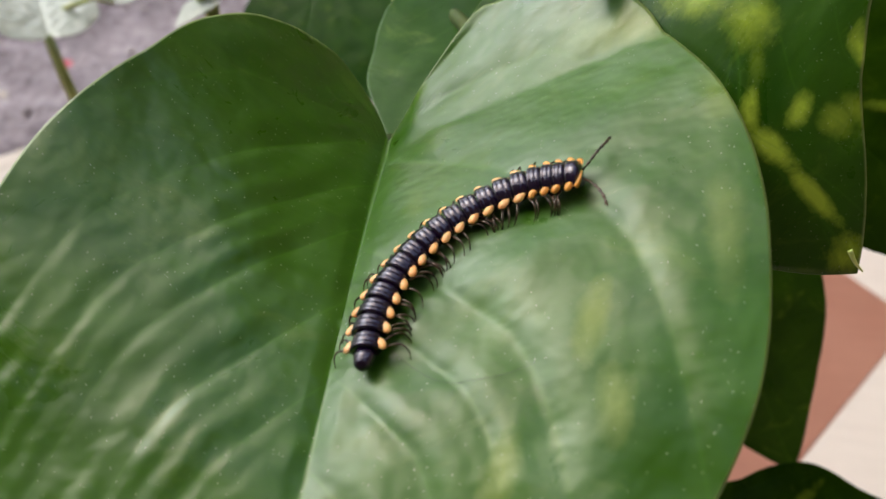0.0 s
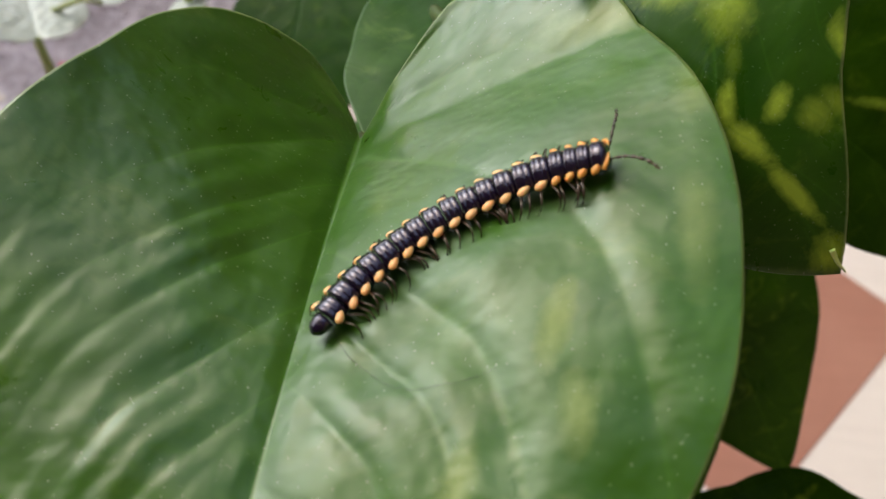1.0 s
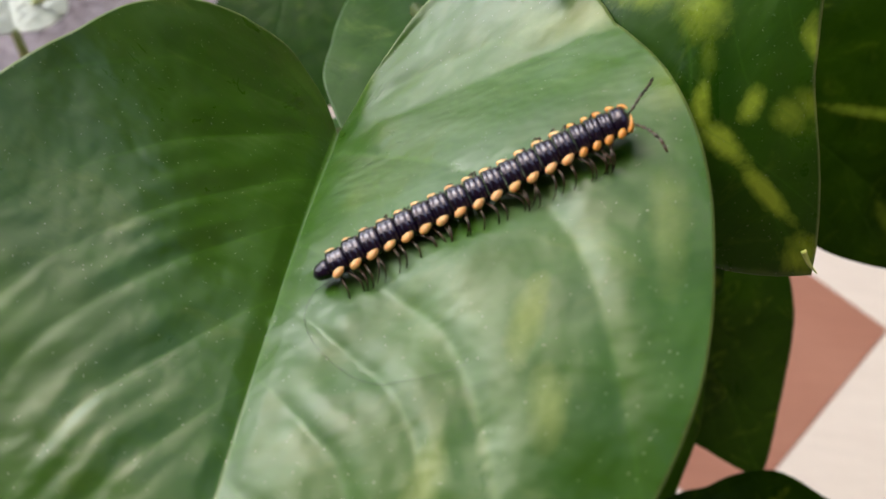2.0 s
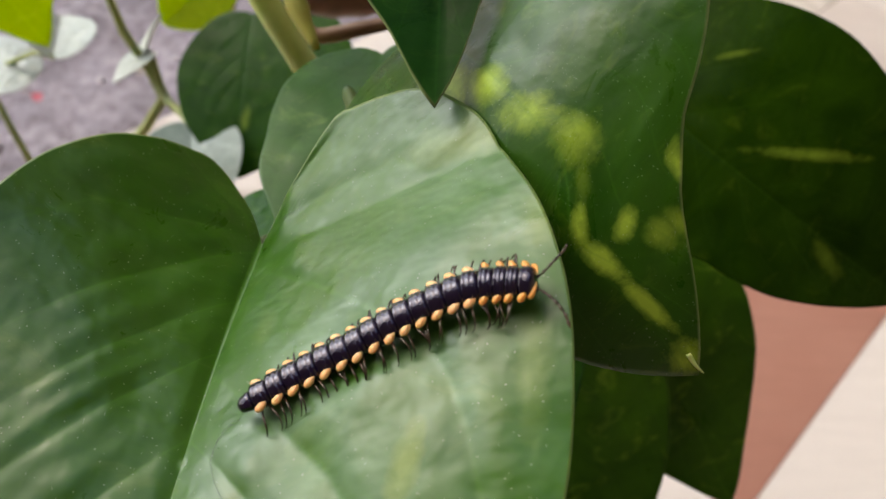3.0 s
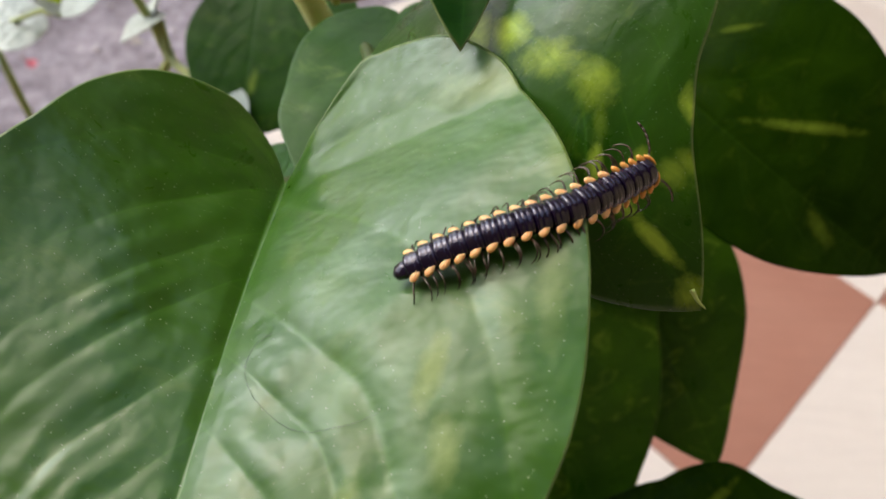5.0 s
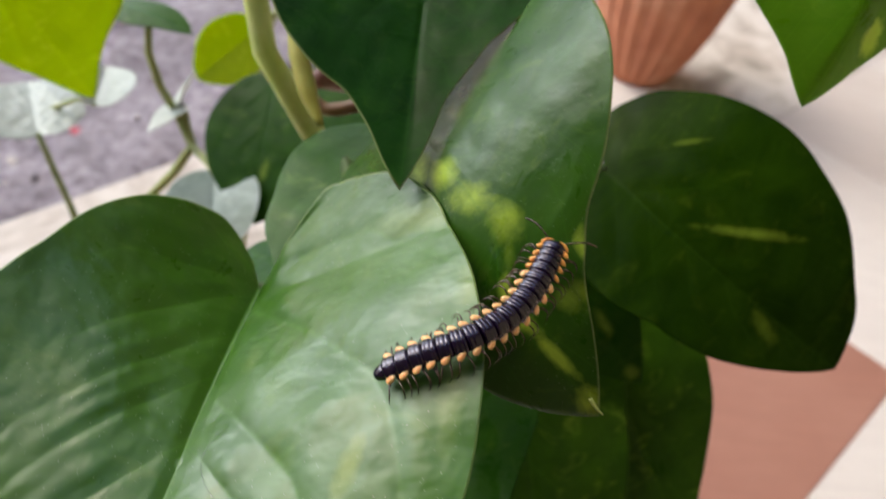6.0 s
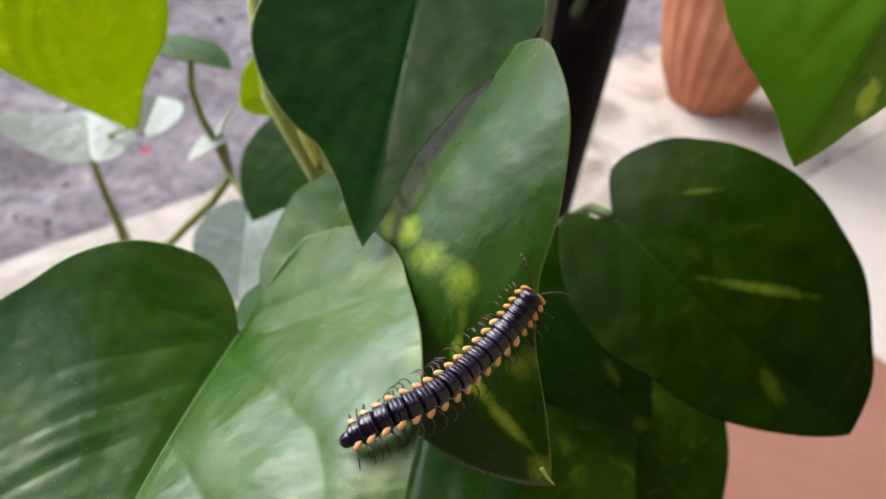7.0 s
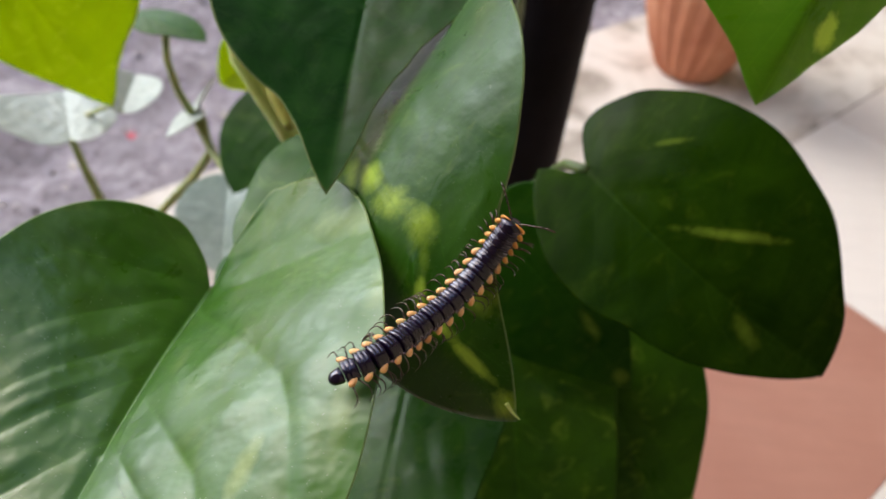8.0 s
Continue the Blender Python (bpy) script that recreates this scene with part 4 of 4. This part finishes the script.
for a in range(-4, 5):
    for b in range(-3, 1):
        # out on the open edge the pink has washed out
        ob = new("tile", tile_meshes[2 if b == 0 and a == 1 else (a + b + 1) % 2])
        ob.parent = FLOOR
        ob.location = plan(CORNER[0] + a * TILE, CORNER[1] + b * TILE, 0.0)


# ---- what moves ----
def motions():
    rows = [[] for _ in range(RINGS)]
    head_rows = []
    home = Matrix.Translation(BODY_AT).inverted()

    def crawl(t, *controls):
        """The body's line at t seconds, from tail to head, in centimetres."""
        line = spline([np.array(p) * CM for p in controls], 401)
        ups = []
        for p in line:
            on = main if main.inside(p) else second
            ups.append(on.normal(p))
        total = np.cumsum(np.vstack([np.zeros(3), ups]), 0)
        for i in range(RINGS + 1):
            k = round(10 + 370 * STATION[i]) if i < RINGS else 386
            ahead = Vector(line[min(k + 10, 400)] - line[max(k - 10, 0)]).normalized()
            up = Vector(total[min(k + 76, 401)] - total[max(k - 75, 0)]).normalized()
            left = up.cross(ahead).normalized()
            up = ahead.cross(left)
            m = Matrix((ahead, left, up)).transposed().to_4x4()
            m.translation = Vector(line[k])
            (rows[i] if i < RINGS else head_rows).append((t, home @ m))

    crawl(0, (1.13, 3.16, 42.91), (1.19, 3.66, 42.94), (1.40, 4.09, 43.05), (1.75, 4.39, 43.25), (2.16, 4.50, 43.51), (2.58, 4.43, 43.78))
    crawl(0.5, (1.11, 3.27, 42.89), (1.24, 3.76, 42.97), (1.52, 4.15, 43.12), (1.90, 4.40, 43.35), (2.34, 4.46, 43.62), (2.75, 4.35, 43.90))
    crawl(1, (1.06, 3.52, 42.86), (1.34, 3.91, 43.02), (1.69, 4.20, 43.22), (2.09, 4.38, 43.46), (2.51, 4.44, 43.73), (2.92, 4.39, 44.01))
    crawl(1.3, (1.09, 3.62, 42.88), (1.40, 3.96, 43.05), (1.76, 4.21, 43.26), (2.16, 4.38, 43.51), (2.58, 4.45, 43.78), (2.99, 4.43, 44.05))
    crawl(1.65, (1.15, 3.78, 42.90), (1.50, 4.04, 43.11), (1.88, 4.23, 43.33), (2.28, 4.38, 43.58), (2.68, 4.47, 43.85), (3.09, 4.50, 44.12))
    crawl(2, (1.21, 3.94, 42.92), (1.59, 4.11, 43.16), (1.99, 4.25, 43.40), (2.40, 4.38, 43.65), (2.79, 4.50, 43.92), (3.19, 4.58, 44.20))
    crawl(2.3, (1.24, 4.04, 42.94), (1.65, 4.16, 43.19), (2.06, 4.26, 43.44), (2.47, 4.38, 43.70), (2.86, 4.51, 43.97), (3.26, 4.62, 44.24))
    crawl(2.5, (1.27, 4.04, 42.97), (1.69, 4.19, 43.20), (2.10, 4.31, 43.45), (2.49, 4.45, 43.73), (2.89, 4.54, 44.02), (3.33, 4.52, 44.25))
    crawl(3, (1.35, 3.97, 43.05), (1.77, 4.13, 43.27), (2.18, 4.25, 43.52), (2.57, 4.36, 43.79), (2.98, 4.39, 44.07), (3.42, 4.29, 44.28))
    crawl(3.5, (1.47, 4.00, 43.10), (1.87, 4.15, 43.33), (2.28, 4.24, 43.58), (2.68, 4.32, 43.85), (3.08, 4.36, 44.12), (3.51, 4.30, 44.34))
    crawl(4, (1.64, 3.97, 43.21), (2.04, 4.13, 43.44), (2.44, 4.22, 43.69), (2.84, 4.28, 43.96), (3.25, 4.28, 44.21), (3.69, 4.19, 44.38))
    crawl(4.2, (1.75, 4.06, 43.28), (2.15, 4.20, 43.51), (2.53, 4.30, 43.76), (2.92, 4.35, 44.02), (3.33, 4.35, 44.26), (3.77, 4.22, 44.34))
    crawl(4.45, (1.87, 4.08, 43.35), (2.27, 4.20, 43.59), (2.66, 4.29, 43.84), (3.06, 4.35, 44.06), (3.46, 4.41, 44.26), (3.88, 4.37, 44.33))
    crawl(4.75, (2.08, 4.10, 43.47), (2.47, 4.20, 43.72), (2.88, 4.27, 43.97), (3.29, 4.36, 44.13), (3.69, 4.51, 44.25), (4.07, 4.62, 44.31))
    crawl(5.05, (2.29, 4.12, 43.59), (2.68, 4.19, 43.86), (3.09, 4.24, 44.09), (3.52, 4.37, 44.20), (3.91, 4.61, 44.25), (4.25, 4.87, 44.30))
    crawl(5.3, (2.41, 4.14, 43.66), (2.80, 4.19, 43.94), (3.22, 4.23, 44.17), (3.66, 4.37, 44.24), (4.04, 4.67, 44.25), (4.36, 5.02, 44.29))
    crawl(5.5, (2.51, 4.07, 43.71), (2.87, 4.17, 43.99), (3.28, 4.24, 44.21), (3.69, 4.41, 44.31), (4.04, 4.73, 44.33), (4.29, 5.13, 44.39))
    crawl(6, (2.68, 4.07, 43.83), (3.05, 4.13, 44.10), (3.47, 4.23, 44.30), (3.83, 4.50, 44.37), (4.08, 4.88, 44.47), (4.26, 5.29, 44.60))
    crawl(6.5, (2.81, 4.02, 43.88), (3.18, 4.11, 44.15), (3.58, 4.30, 44.33), (3.92, 4.62, 44.34), (4.17, 5.01, 44.48), (4.40, 5.33, 44.73))
    crawl(7, (2.96, 3.96, 43.98), (3.32, 4.12, 44.24), (3.71, 4.38, 44.32), (4.01, 4.75, 44.35), (4.29, 5.10, 44.50), (4.51, 5.34, 44.85))
    crawl(7.5, (3.14, 3.89, 44.08), (3.52, 4.09, 44.28), (3.82, 4.44, 44.29), (4.10, 4.82, 44.32), (4.40, 5.16, 44.52), (4.62, 5.33, 44.93))
    crawl(8, (3.20, 3.88, 44.14), (3.59, 4.15, 44.23), (3.90, 4.53, 44.22), (4.22, 4.90, 44.30), (4.49, 5.20, 44.57), (4.69, 5.31, 45.00))

    for seg, keyed in zip(segments, rows):
        walk(seg, keyed)
    walk(head, head_rows)
    # legs step in waves that run forward along the body
    for leg, i, side, fore in legs:
        base = Matrix.Translation(Vector((fore * 0.78, side * 0.55, -0.34)) * MM)
        keyed = []
        for k in range(33):
            t = k * 0.25
            ph = 2 * math.pi * (t * 0.9 - i * 0.21 - (0.07 if fore > 0 else 0.0) + (0.06 if side > 0 else 0.0))
            keyed.append((t, base @ pose(0, 0, 0, 8 * math.cos(ph) * side, 0, (14 + 8 * math.sin(5.3 * i + 2 * side + 9 * fore)) * math.sin(ph) * side + 13 * math.sin(7.7 * i + side + 4 * fore))))
        walk(leg, keyed)
    # the feelers: turn and dip of the two at each time
    feel = ((0, 14, 0, -14, 0), (0.5, 4, 4, -16, 6), (1, 34, -6, 14, 4), (1.7, 10, 0, -8, 4), (2.4, -8, 2, -42, 10), (2.8, 10, 14, 0, 16), (3.2, 24, 8, -10, 16),
            (3.5, 46, 0, 2, 16), (4, 8, 52, -6, 52), (4.3, 6, 50, -10, 50), (5.3, 30, 8, -16, 8), (5.6, 16, 0, -14, 20), (6, 22, -6, -22, -4), (6.4, 0, 0, -20, 6),
            (6.9, 4, 0, -10, 44), (7.4, 44, -4, -4, 44), (8, 8, 0, -20, 4))
    for k, (side, ob) in enumerate(zip((1, -1), antennae)):
        base = Matrix.Translation(Vector((0.08, side * 0.3, -0.12)) * MM)
        walk(ob, [(row[0], base @ pose(0, 0, 0, 0, row[2 + 2 * k], row[1 + 2 * k])) for row in feel])


motions()
